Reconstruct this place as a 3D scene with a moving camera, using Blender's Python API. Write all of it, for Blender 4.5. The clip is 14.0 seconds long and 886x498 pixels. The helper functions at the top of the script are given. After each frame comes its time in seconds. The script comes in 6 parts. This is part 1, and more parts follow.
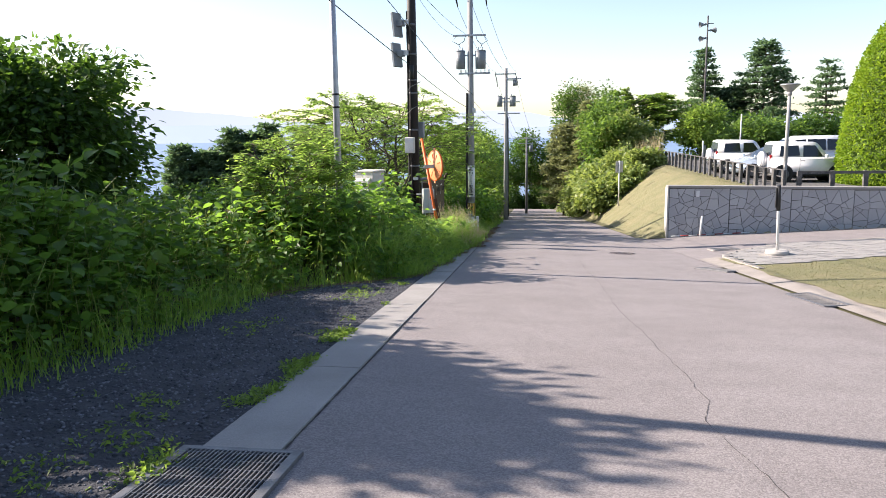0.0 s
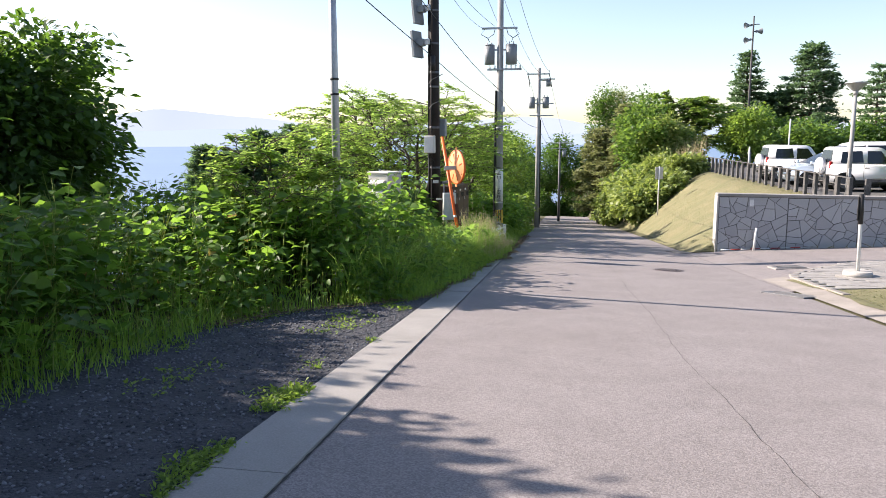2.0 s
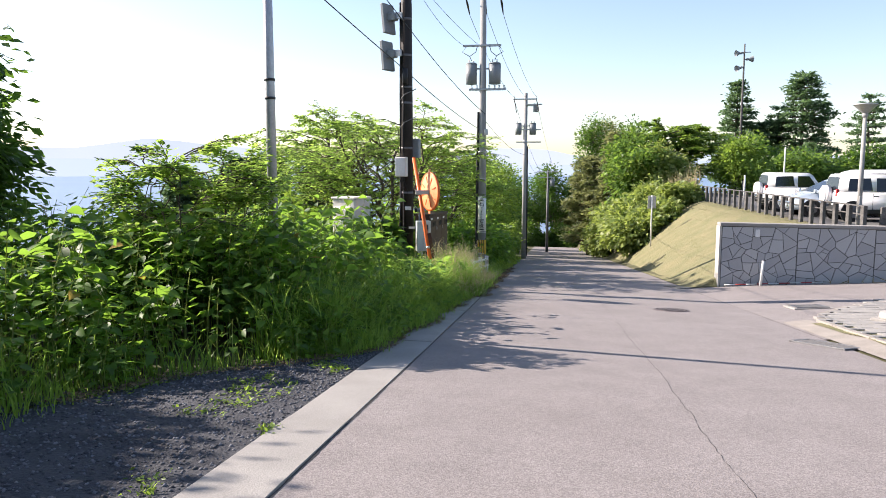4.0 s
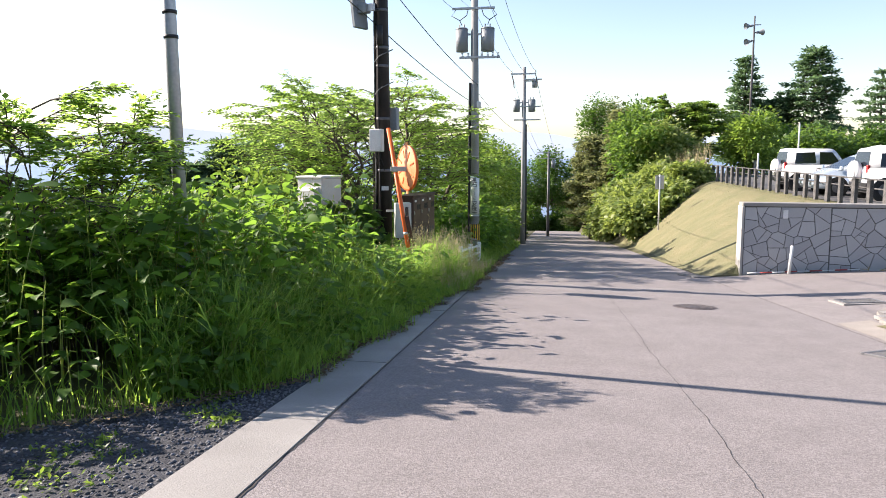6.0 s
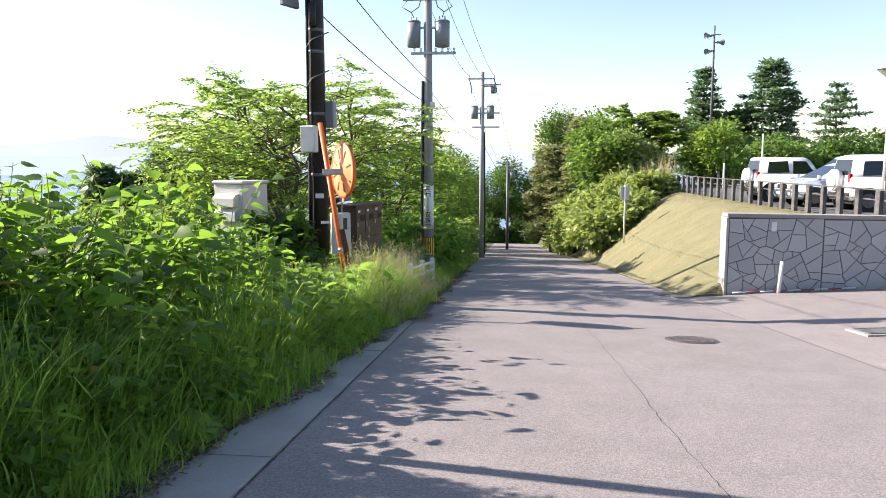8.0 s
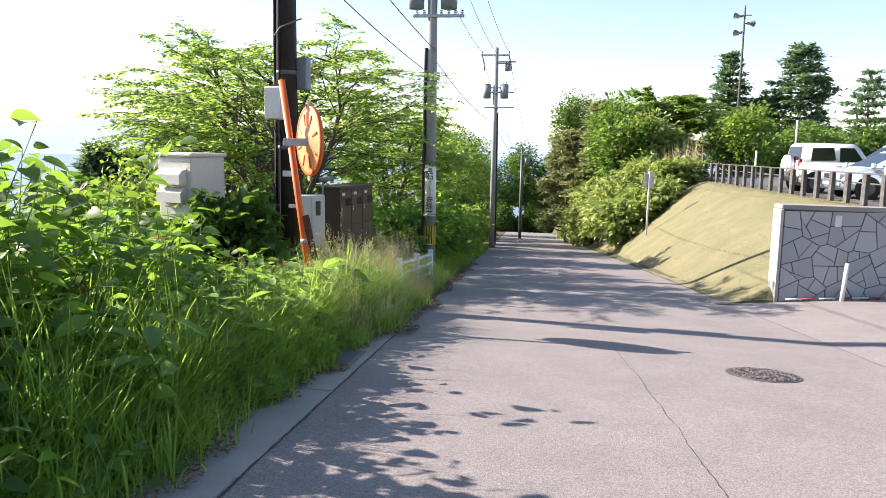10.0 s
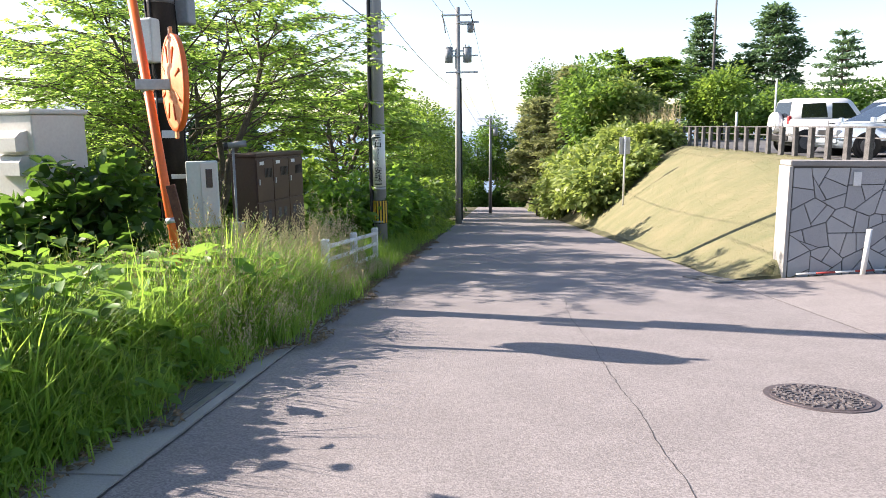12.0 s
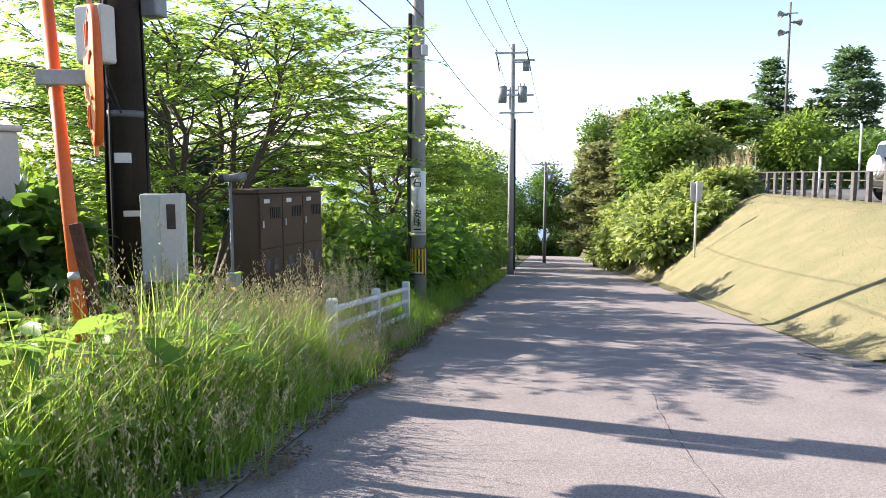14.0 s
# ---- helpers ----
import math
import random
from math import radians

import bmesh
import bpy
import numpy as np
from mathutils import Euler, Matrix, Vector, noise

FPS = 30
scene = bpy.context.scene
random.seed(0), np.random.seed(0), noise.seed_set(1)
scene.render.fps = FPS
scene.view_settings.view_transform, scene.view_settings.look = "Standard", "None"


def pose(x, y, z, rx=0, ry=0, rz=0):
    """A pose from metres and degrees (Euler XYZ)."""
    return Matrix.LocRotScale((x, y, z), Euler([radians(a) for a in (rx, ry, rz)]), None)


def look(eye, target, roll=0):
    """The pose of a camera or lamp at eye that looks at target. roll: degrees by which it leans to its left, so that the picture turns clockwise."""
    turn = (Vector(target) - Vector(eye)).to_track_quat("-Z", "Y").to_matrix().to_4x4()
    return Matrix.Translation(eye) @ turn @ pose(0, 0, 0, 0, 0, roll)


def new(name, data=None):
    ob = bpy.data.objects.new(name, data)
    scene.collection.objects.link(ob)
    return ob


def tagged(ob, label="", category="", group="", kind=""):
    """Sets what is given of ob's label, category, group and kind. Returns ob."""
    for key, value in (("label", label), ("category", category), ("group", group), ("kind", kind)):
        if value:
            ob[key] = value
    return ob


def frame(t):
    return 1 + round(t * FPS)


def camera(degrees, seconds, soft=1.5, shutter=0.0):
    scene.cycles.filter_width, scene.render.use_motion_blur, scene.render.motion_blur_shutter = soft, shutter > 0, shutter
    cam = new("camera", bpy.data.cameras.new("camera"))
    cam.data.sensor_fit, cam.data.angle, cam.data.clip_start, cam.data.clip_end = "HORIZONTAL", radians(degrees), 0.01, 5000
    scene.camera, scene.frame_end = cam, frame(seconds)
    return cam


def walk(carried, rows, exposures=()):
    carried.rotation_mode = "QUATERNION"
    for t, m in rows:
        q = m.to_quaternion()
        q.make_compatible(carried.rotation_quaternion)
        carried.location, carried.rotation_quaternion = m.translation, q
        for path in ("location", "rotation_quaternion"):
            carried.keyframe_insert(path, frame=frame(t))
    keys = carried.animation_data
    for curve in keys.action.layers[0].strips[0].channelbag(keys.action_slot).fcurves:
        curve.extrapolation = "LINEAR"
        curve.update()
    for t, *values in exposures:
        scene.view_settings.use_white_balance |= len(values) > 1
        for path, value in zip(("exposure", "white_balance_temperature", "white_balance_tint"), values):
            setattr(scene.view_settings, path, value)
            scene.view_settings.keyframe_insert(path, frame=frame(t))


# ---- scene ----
cam = camera(63.0, 14.0, 0.6)
PATH = [
    (0, (1.553, -0.97, 1.748), (1.113, 0.953, 1.422), -0.8),
    (0.5, (1.487, -0.41, 1.68), (1.041, 1.511, 1.345), -0.5),
    (1, (1.44, 0.215, 1.641), (0.99, 2.14, 1.339), -0.6),
    (1.5, (1.349, 0.768, 1.565), (0.888, 2.686, 1.237), -0.3),
    (2, (1.289, 1.35, 1.52), (0.766, 3.255, 1.21), -0.2),
    (2.5, (1.207, 1.931, 1.464), (0.707, 3.849, 1.198), 0.4),
    (3, (1.158, 2.519, 1.423), (0.675, 4.447, 1.194), 0.2),
    (5.5, (0.972, 5.457, 1.071), (0.448, 7.374, 0.844), -0.2),
    (6, (0.898, 6.134, 1.028), (0.397, 8.051, 0.759), -0.4),
    (6.5, (0.837, 6.687, 0.934), (0.385, 8.616, 0.663), 0.4),
    (7, (0.765, 7.311, 0.92), (0.372, 9.249, 0.621), 0.8),
    (7.5, (0.637, 7.882, 0.874), (0.252, 9.819, 0.561), 0.7),
    (8, (0.546, 8.511, 0.817), (0.155, 10.458, 0.581), -0.1),
    (8.2, (0.52, 8.76, 0.803), (0.118, 10.70, 0.525), -0.2),
    (10.3, (0.305, 11.467, 0.52), (-0.12, 13.402, 0.249), 0.9),
    (10.5, (0.3, 11.724, 0.454), (-0.124, 13.659, 0.184), 0.8),
    (11, (0.307, 12.363, 0.384), (-0.163, 14.282, 0.078), -0.5),
    (11.5, (0.296, 12.96, 0.316), (-0.178, 14.877, -0.004), -0.4),
    (12, (0.306, 13.58, 0.257), (-0.049, 15.519, -0.077), -0.6),
    (12.5, (0.207, 14.16, 0.209), (-0.03, 16.115, -0.139), 0.1),
    (13, (0.124, 14.753, 0.147), (-0.251, 16.683, -0.222), -0.5),
    (13.5, (0.008, 15.338, 0.068), (-0.415, 17.266, -0.253), 0.2),
    (14, (-0.035, 15.959, 0.05), (-0.534, 17.885, -0.155), 0.0),
]
# the place is laid out along the road: +y runs down the road, +x to its right
TURN = Matrix.Rotation(radians(-6.42), 4, "Z")
walk(cam, [(t, TURN @ look(eye, target, roll)) for t, eye, target, roll in PATH],
     [(0, 1.35, 6650, 18), (3, 1.30, 6650, 18), (8, 1.45, 6650, 18), (11, 1.55, 6650, 18), (14, 1.65, 6650, 18)])


def at(x, y):
    """Survey coordinates turned to the road's axes."""
    v = TURN @ Vector((x, y, 0))
    return v.x, v.y


# ---- world and sun ----
SUN_UP, SUN_TURN = 31.0, -78.6   # degrees above the horizon, and clockwise from +y
world = bpy.data.worlds.new("world")
scene.world = world
world.use_nodes = True
sky = world.node_tree.nodes.new("ShaderNodeTexSky")
sky.sky_type, sky.sun_disc = "NISHITA", False
sky.sun_elevation, sky.sun_rotation = radians(SUN_UP), radians(SUN_TURN)
sky.air_density, sky.dust_density, sky.ozone_density, sky.altitude = 1.0, 0.7, 1.2, 80
back = world.node_tree.nodes["Background"]
back.inputs["Strength"].default_value = 0.095
world.node_tree.links.new(sky.outputs[0], back.inputs["Color"])
sun_lamp = bpy.data.lights.new("sun", "SUN")
sun_lamp.energy, sun_lamp.angle, sun_lamp.color = 5.0, radians(0.55), (1.0, 0.93, 0.82)
to_sun = Vector((math.sin(radians(SUN_TURN)) * math.cos(radians(SUN_UP)), math.cos(radians(SUN_TURN)) * math.cos(radians(SUN_UP)), math.sin(radians(SUN_UP))))
new("sun", sun_lamp).matrix_world = look(to_sun * 50, (0, 0, 0))

# ---- materials ----


def mat(name, a, b=None, scale=6.0, rough=0.8, bump=0.0, grain=60.0, metal=0.0, gloss=0.3, by="noise"):
    """A surface between the colours a and b: large stains, fine grain and relief."""
    m = bpy.data.materials.new(name)
    m.use_nodes = True
    nt = m.node_tree
    n, ln = nt.nodes, nt.links.new
    p = n["Principled BSDF"]
    p.inputs["Metallic"].default_value, p.inputs["Specular IOR Level"].default_value = metal, gloss
    co = n.new("ShaderNodeTexCoord")
    big, fine = n.new("ShaderNodeTexNoise"), n.new("ShaderNodeTexNoise")
    big.inputs["Scale"].default_value, big.inputs["Detail"].default_value = scale, 6
    fine.inputs["Scale"].default_value, fine.inputs["Detail"].default_value = grain, 4
    for k in (big, fine):
        ln(co.outputs["Object"], k.inputs["Vector"])
    mix = n.new("ShaderNodeMix")
    mix.data_type = "RGBA"
    mix.inputs[6].default_value, mix.inputs[7].default_value = (*a, 1), (*(b or [c * 0.75 for c in a]), 1)
    add = n.new("ShaderNodeMath")
    add.operation = "MULTIPLY_ADD"
    add.inputs[1].default_value, add.inputs[2].default_value = 0.5, -0.0
    ramp = n.new("ShaderNodeMapRange")
    ramp.inputs[1].default_value, ramp.inputs[2].default_value = 0.33, 0.67
    half = n.new("ShaderNodeMath")
    half.operation = "ADD"
    if by == "island":
        src = n.new("ShaderNodeNewGeometry").outputs["Random Per Island"]
        fs = n.new("ShaderNodeMath")
        fs.operation = "MULTIPLY"
        fs.inputs[1].default_value = 0.3
        ln(fine.outputs[0], fs.inputs[0])
        add.inputs[1].default_value = 0.75
        ln(src, add.inputs[0])
        ln(fs.outputs[0], add.inputs[2])
        ln(add.outputs[0], mix.inputs[0])
    elif by == "object":
        src = n.new("ShaderNodeObjectInfo").outputs["Random"]
        ln(src, add.inputs[0])
        fs = n.new("ShaderNodeMath")
        fs.operation = "MULTIPLY"
        fs.inputs[1].default_value = 0.5
        ln(fine.outputs[0], fs.inputs[0])
        ln(fs.outputs[0], add.inputs[2])
        ln(add.outputs[0], mix.inputs[0])
    else:
        ln(fine.outputs[0], add.inputs[0])
        fs = n.new("ShaderNodeMath")
        fs.operation = "MULTIPLY"
        fs.inputs[1].default_value = 0.5
        ln(big.outputs[0], fs.inputs[0])
        ln(add.outputs[0], half.inputs[0])
        ln(fs.outputs[0], half.inputs[1])
        ln(half.outputs[0], ramp.inputs[0])
        ln(ramp.outputs[0], mix.inputs[0])
    ln(mix.outputs[2], p.inputs["Base Color"])
    rr = n.new("ShaderNodeMapRange")
    rr.inputs[3].default_value, rr.inputs[4].default_value = max(0.05, rough - 0.12), min(1, rough + 0.12)
    ln(big.outputs[0], rr.inputs[0])
    ln(rr.outputs[0], p.inputs["Roughness"])
    if bump:
        bn = n.new("ShaderNodeBump")
        bn.inputs["Strength"].default_value, bn.inputs["Distance"].default_value = 1.0, bump
        ln(fine.outputs[0], bn.inputs["Height"])
        ln(bn.outputs[0], p.inputs["Normal"])
    return m


def leaf_mat(name, a, b, glow, through_=0.45, rough=0.45):
    """Leaves: each its own green, letting light through."""
    m = bpy.data.materials.new(name)
    m.use_nodes = True
    nt = m.node_tree
    n, ln = nt.nodes, nt.links.new
    p = n["Principled BSDF"]
    p.inputs["Roughness"].default_value, p.inputs["Specular IOR Level"].default_value = rough, 0.28
    geo = n.new("ShaderNodeNewGeometry")
    ramp = n.new("ShaderNodeValToRGB")
    ramp.color_ramp.elements[0].color, ramp.color_ramp.elements[1].color = (*a, 1), (*b, 1)
    ln(geo.outputs["Random Per Island"], ramp.inputs[0])
    ln(ramp.outputs[0], p.inputs["Base Color"])
    tr = n.new("ShaderNodeBsdfTranslucent")
    ramp2 = n.new("ShaderNodeValToRGB")
    ramp2.color_ramp.elements[0].color, ramp2.color_ramp.elements[1].color = (*[c * 0.65 for c in glow], 1), (*glow, 1)
    ln(geo.outputs["Random Per Island"], ramp2.inputs[0])
    ln(ramp2.outputs[0], tr.inputs["Color"])
    mx = n.new("ShaderNodeMixShader")
    mx.inputs[0].default_value = through_
    ln(p.outputs[0], mx.inputs[1])
    ln(tr.outputs[0], mx.inputs[2])
    ln(mx.outputs[0], n["Material Output"].inputs["Surface"])
    return m


def speckled(m, amount):
    """Pale and dark stone chips worn bare in a surface."""
    nt = m.node_tree
    n, ln = nt.nodes, nt.links.new
    p = n["Principled BSDF"]
    old = p.inputs["Base Color"].links[0].from_socket
    co = n.new("ShaderNodeTexCoord")
    vor = n.new("ShaderNodeTexVoronoi")
    vor.inputs["Scale"].default_value = 110
    ln(co.outputs["Object"], vor.inputs["Vector"])
    patch = n.new("ShaderNodeTexNoise")
    patch.inputs["Scale"].default_value, patch.inputs["Detail"].default_value = 2.3, 8
    ln(co.outputs["Object"], patch.inputs["Vector"])
    hsv = n.new("ShaderNodeSeparateColor")
    ln(vor.outputs["Color"], hsv.inputs[0])
    r1 = n.new("ShaderNodeMapRange")
    r1.inputs[3].default_value, r1.inputs[4].default_value = 1 - amount, 1 + amount
    ln(hsv.outputs[0], r1.inputs[0])
    r2 = n.new("ShaderNodeMapRange")
    r2.inputs[1].default_value, r2.inputs[2].default_value = 0.3, 0.7
    r2.inputs[3].default_value, r2.inputs[4].default_value = 0.93, 1.06
    ln(patch.outputs[0], r2.inputs[0])
    mu = n.new("ShaderNodeMath")
    mu.operation = "MULTIPLY"
    ln(r1.outputs[0], mu.inputs[0])
    ln(r2.outputs[0], mu.inputs[1])
    sc = n.new("ShaderNodeVectorMath")
    sc.operation = "SCALE"
    ln(old, sc.inputs[0])
    ln(mu.outputs[0], sc.inputs["Scale"])
    ln(sc.outputs[0], p.inputs["Base Color"])
    return m


ASPHALT = speckled(mat("asphalt", (0.235, 0.213, 0.206), (0.195, 0.175, 0.169), 0.6, 0.85, 0.004, 90), 0.27)
ASPHALT_DARK = mat("parking_asphalt", (0.14, 0.135, 0.13), (0.09, 0.09, 0.09), 0.7, 0.85, 0.004, 140)
CRACK = mat("crack_tar", (0.07, 0.063, 0.06), (0.04, 0.036, 0.034), 8, 0.9)
CONCRETE = mat("gutter_concrete", (0.33, 0.315, 0.295), (0.225, 0.215, 0.20), 1.6, 0.85, 0.003, 90)
CONCRETE_OLD = mat("stained_concrete", (0.33, 0.30, 0.265), (0.20, 0.18, 0.16), 2.2, 0.9, 0.006, 60)
CONCRETE_PALE = mat("cap_concrete", (0.46, 0.44, 0.405), (0.33, 0.315, 0.29), 2.5, 0.85, 0.003, 90)
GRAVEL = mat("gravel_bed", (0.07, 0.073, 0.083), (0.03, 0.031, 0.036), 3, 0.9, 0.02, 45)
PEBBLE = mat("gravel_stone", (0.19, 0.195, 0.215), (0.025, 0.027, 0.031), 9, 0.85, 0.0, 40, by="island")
SOIL = mat("hillside_soil", (0.10, 0.085, 0.05), (0.05, 0.06, 0.02), 1.2, 0.95, 0.02, 30)
LAWN = mat("mown_lawn", (0.225, 0.193, 0.108), (0.13, 0.14, 0.066), 1.3, 0.95, 0.03, 26)
STONE = mat("cut_stone", (0.45, 0.45, 0.445), (0.29, 0.29, 0.295), 3, 0.75, 0.008, 45, by="object")
MORTAR = mat("dark_mortar", (0.15, 0.145, 0.14), (0.08, 0.078, 0.075), 5, 0.95, 0.004)
SETT = mat("paving_sett", (0.31, 0.30, 0.28), (0.21, 0.20, 0.19), 3, 0.85, 0.004, 70, by="object")
STEEL = mat("galvanised_steel", (0.50, 0.51, 0.52), (0.36, 0.37, 0.38), 6, 0.5, 0.0, 30, metal=0.6)
IRON = mat("cast_iron", (0.13, 0.105, 0.105), (0.07, 0.058, 0.058), 14, 0.6, 0.002, 60, metal=0.3)
IRON_WORN = mat("worn_iron", (0.21, 0.19, 0.19), (0.13, 0.115, 0.115), 14, 0.55, 0, 60, metal=0.4)
POLE_GREY = mat("pole_concrete", (0.36, 0.36, 0.35), (0.25, 0.25, 0.245), 1.5, 0.8, 0.002, 60)
DULL = mat("dull_zinc", (0.17, 0.17, 0.175), (0.11, 0.11, 0.115), 8, 0.6, 0, 40, metal=0.3)
POLE_BLACK = mat("tarred_pole", (0.030, 0.024, 0.021), (0.016, 0.013, 0.012), 3, 0.6, 0.003, 40)
WIRE = mat("cable_sheath", (0.02, 0.02, 0.022), (0.012, 0.012, 0.012), 5, 0.5)
TRANSF = mat("transformer_grey", (0.27, 0.29, 0.30), (0.2, 0.215, 0.225), 2, 0.5, 0, 30)
ORANGE = mat("orange_paint", (0.78, 0.15, 0.03), (0.60, 0.12, 0.03), 3, 0.45, 0, 40)
ORANGE_SUN = mat("faded_orange_plastic", (0.86, 0.37, 0.17), (0.80, 0.28, 0.11), 4, 0.5, 0, 40)
CABINET = mat("cream_enamel", (0.62, 0.60, 0.54), (0.52, 0.50, 0.45), 1.2, 0.5, 0, 30)
CABINET_GREEN = mat("pale_green_enamel", (0.55, 0.58, 0.52), (0.46, 0.49, 0.44), 1.2, 0.5, 0, 30)
BROWN = mat("brown_enamel", (0.062, 0.034, 0.025), (0.045, 0.024, 0.018), 1.5, 0.45, 0, 30)
WHITE_PAINT = mat("white_paint", (0.72, 0.72, 0.70), (0.55, 0.55, 0.52), 6, 0.5, 0, 40)
CAR_WHITE = mat("white_car_paint", (0.78, 0.78, 0.78), (0.75, 0.75, 0.75), 0.5, 0.25, 0, 5, gloss=0.6)
CAR_SILVER = mat("silver_blue_car_paint", (0.50, 0.58, 0.66), (0.46, 0.54, 0.62), 0.5, 0.25, 0, 5, metal=0.4, gloss=0.6)
GLASS_DARK = mat("tinted_glass", (0.012, 0.016, 0.02), (0.01, 0.012, 0.016), 1, 0.12, 0, 5, gloss=0.7)
RUBBER = mat("tyre_rubber", (0.02, 0.02, 0.02), (0.03, 0.03, 0.03), 9, 0.8)
RED_LENS = mat("red_lens", (0.5, 0.02, 0.02), (0.4, 0.02, 0.02), 5, 0.25)
TIMBER = mat("weathered_timber", (0.15, 0.145, 0.14), (0.045, 0.043, 0.041), 7, 0.85, 0.003, 40)
BARK = mat("bark", (0.13, 0.105, 0.08), (0.06, 0.048, 0.038), 5, 0.9, 0.01, 30)
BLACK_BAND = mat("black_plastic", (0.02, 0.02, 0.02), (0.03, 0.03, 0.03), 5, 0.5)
YELLOW = mat("yellow_plastic", (0.75, 0.48, 0.04), (0.65, 0.4, 0.04), 5, 0.5)
RED_PAINT = mat("red_paint", (0.46, 0.06, 0.05), (0.36, 0.06, 0.05), 5, 0.5)
LITTER = mat("dry_litter", (0.24, 0.17, 0.10), (0.10, 0.07, 0.04), 9, 0.9, by="island")
SEED = mat("dry_grass_heads", (0.60, 0.49, 0.29), (0.42, 0.35, 0.18), 9, 0.9, by="island")

LEAF_KNOT = leaf_mat("knotweed_leaf", (0.028, 0.072, 0.015), (0.105, 0.20, 0.035), (0.34, 0.60, 0.07), 0.46, 0.5)
LEAF_MAPLE = leaf_mat("maple_leaf", (0.06, 0.125, 0.025), (0.16, 0.25, 0.05), (0.52, 0.76, 0.14), 0.55)
LEAF_MID = leaf_mat("thicket_leaf", (0.045, 0.095, 0.022), (0.17, 0.255, 0.05), (0.42, 0.62, 0.085), 0.42)
LEAF_DARK = leaf_mat("dark_leaf", (0.022, 0.055, 0.016), (0.065, 0.125, 0.025), (0.22, 0.42, 0.05), 0.35)
LEAF_PINE = leaf_mat("conifer_needles", (0.045, 0.085, 0.052), (0.10, 0.165, 0.085), (0.24, 0.40, 0.15), 0.38)
LEAF_BROWNPINE = leaf_mat("browned_needles", (0.10, 0.135, 0.06), (0.24, 0.235, 0.12), (0.40, 0.44, 0.16), 0.42)
LEAF_HEDGE = leaf_mat("hedge_leaf", (0.085, 0.15, 0.035), (0.32, 0.36, 0.125), (0.52, 0.64, 0.13), 0.38)
LEAF_TOPIARY = leaf_mat("topiary_leaf", (0.09, 0.17, 0.01), (0.17, 0.27, 0.02), (0.5, 0.7, 0.05), 0.35)
LEAF_YELLOW = leaf_mat("yellowed_leaf", (0.30, 0.16, 0.04), (0.42, 0.30, 0.06), (0.6, 0.42, 0.08), 0.4)
GRASS = leaf_mat("long_grass", (0.06, 0.15, 0.02), (0.20, 0.31, 0.06), (0.50, 0.74, 0.11), 0.5)
LEAF_BAMBOO = leaf_mat("bamboo_leaf", (0.06, 0.15, 0.025), (0.15, 0.27, 0.05), (0.40, 0.64, 0.10), 0.42)
LAWN_BLADE = leaf_mat("lawn_blades", (0.135, 0.155, 0.07), (0.28, 0.25, 0.145), (0.30, 0.31, 0.12), 0.3, 0.7)
LEAF_VINE = leaf_mat("vine_leaf", (0.035, 0.085, 0.022), (0.13, 0.215, 0.05), (0.34, 0.54, 0.08), 0.4)

# ---- mesh helpers ----


def part(name, bm, material, parent=None, label=""):
    """Links a bmesh as one mesh object, under a thing or a part."""
    me = bpy.data.meshes.new(name)
    bm.to_mesh(me)
    bm.free()
    for m in material if isinstance(material, (list, tuple)) else (material,):
        me.materials.append(m)
    ob = new(name, me)
    if parent:
        ob.parent = parent
    return tagged(ob, label)


def thing(name, x, y, z, label, category, group="", turn=0.0, kind=""):
    ob = new(name)
    ob.matrix_world = pose(x, y, z, 0, 0, turn)
    return tagged(ob, label, category, group, kind)


def box(bm, cx, cy, cz, sx, sy, sz, bevel=0.0, m=None):
    """A box by its centre and size, with rounded edges."""
    vs = bmesh.ops.create_cube(bm, size=1, matrix=(m or Matrix()) @ Matrix.Translation((cx, cy, cz)) @ Matrix.Diagonal((sx, sy, sz, 1)))["verts"]
    if bevel:
        es = list({e for v in vs for e in v.link_edges})
        bmesh.ops.bevel(bm, geom=es, offset=bevel, segments=2, affect="EDGES", profile=0.5)
    return bm


def boxed(*a, **k):
    return box(bmesh.new(), *a, **k)


def rod(bm, a, b, r0, r1=None, n=12, cap=True):
    """A tapered round bar from a to b."""
    a, b = Vector(a), Vector(b)
    r1 = r0 if r1 is None else r1
    q = (b - a).to_track_quat("Z", "Y").to_matrix().to_4x4()
    bmesh.ops.create_cone(bm, cap_ends=cap, segments=n, radius1=r0, radius2=r1, depth=(b - a).length, matrix=Matrix.Translation((a + b) / 2) @ q)
    for f in bm.faces:
        f.smooth = len(f.verts) == 4
    return bm


def rodded(*a, **k):
    return rod(bmesh.new(), *a, **k)


def tube(bm, pts, r, n=6):
    """A bar bent along points."""
    pts = [Vector(p) for p in pts]
    rings = []
    for i, p in enumerate(pts):
        d = (pts[min(i + 1, len(pts) - 1)] - pts[max(i - 1, 0)]).normalized()
        q = d.to_track_quat("Z", "Y")
        rr = r(i / (len(pts) - 1)) if callable(r) else r
        rings.append([bm.verts.new(p + q @ Vector((math.cos(k * math.tau / n) * rr, math.sin(k * math.tau / n) * rr, 0))) for k in range(n)])
    for a, b in zip(rings, rings[1:]):
        for k in range(n):
            bm.faces.new((a[k], a[(k + 1) % n], b[(k + 1) % n], b[k])).smooth = True
    return bm


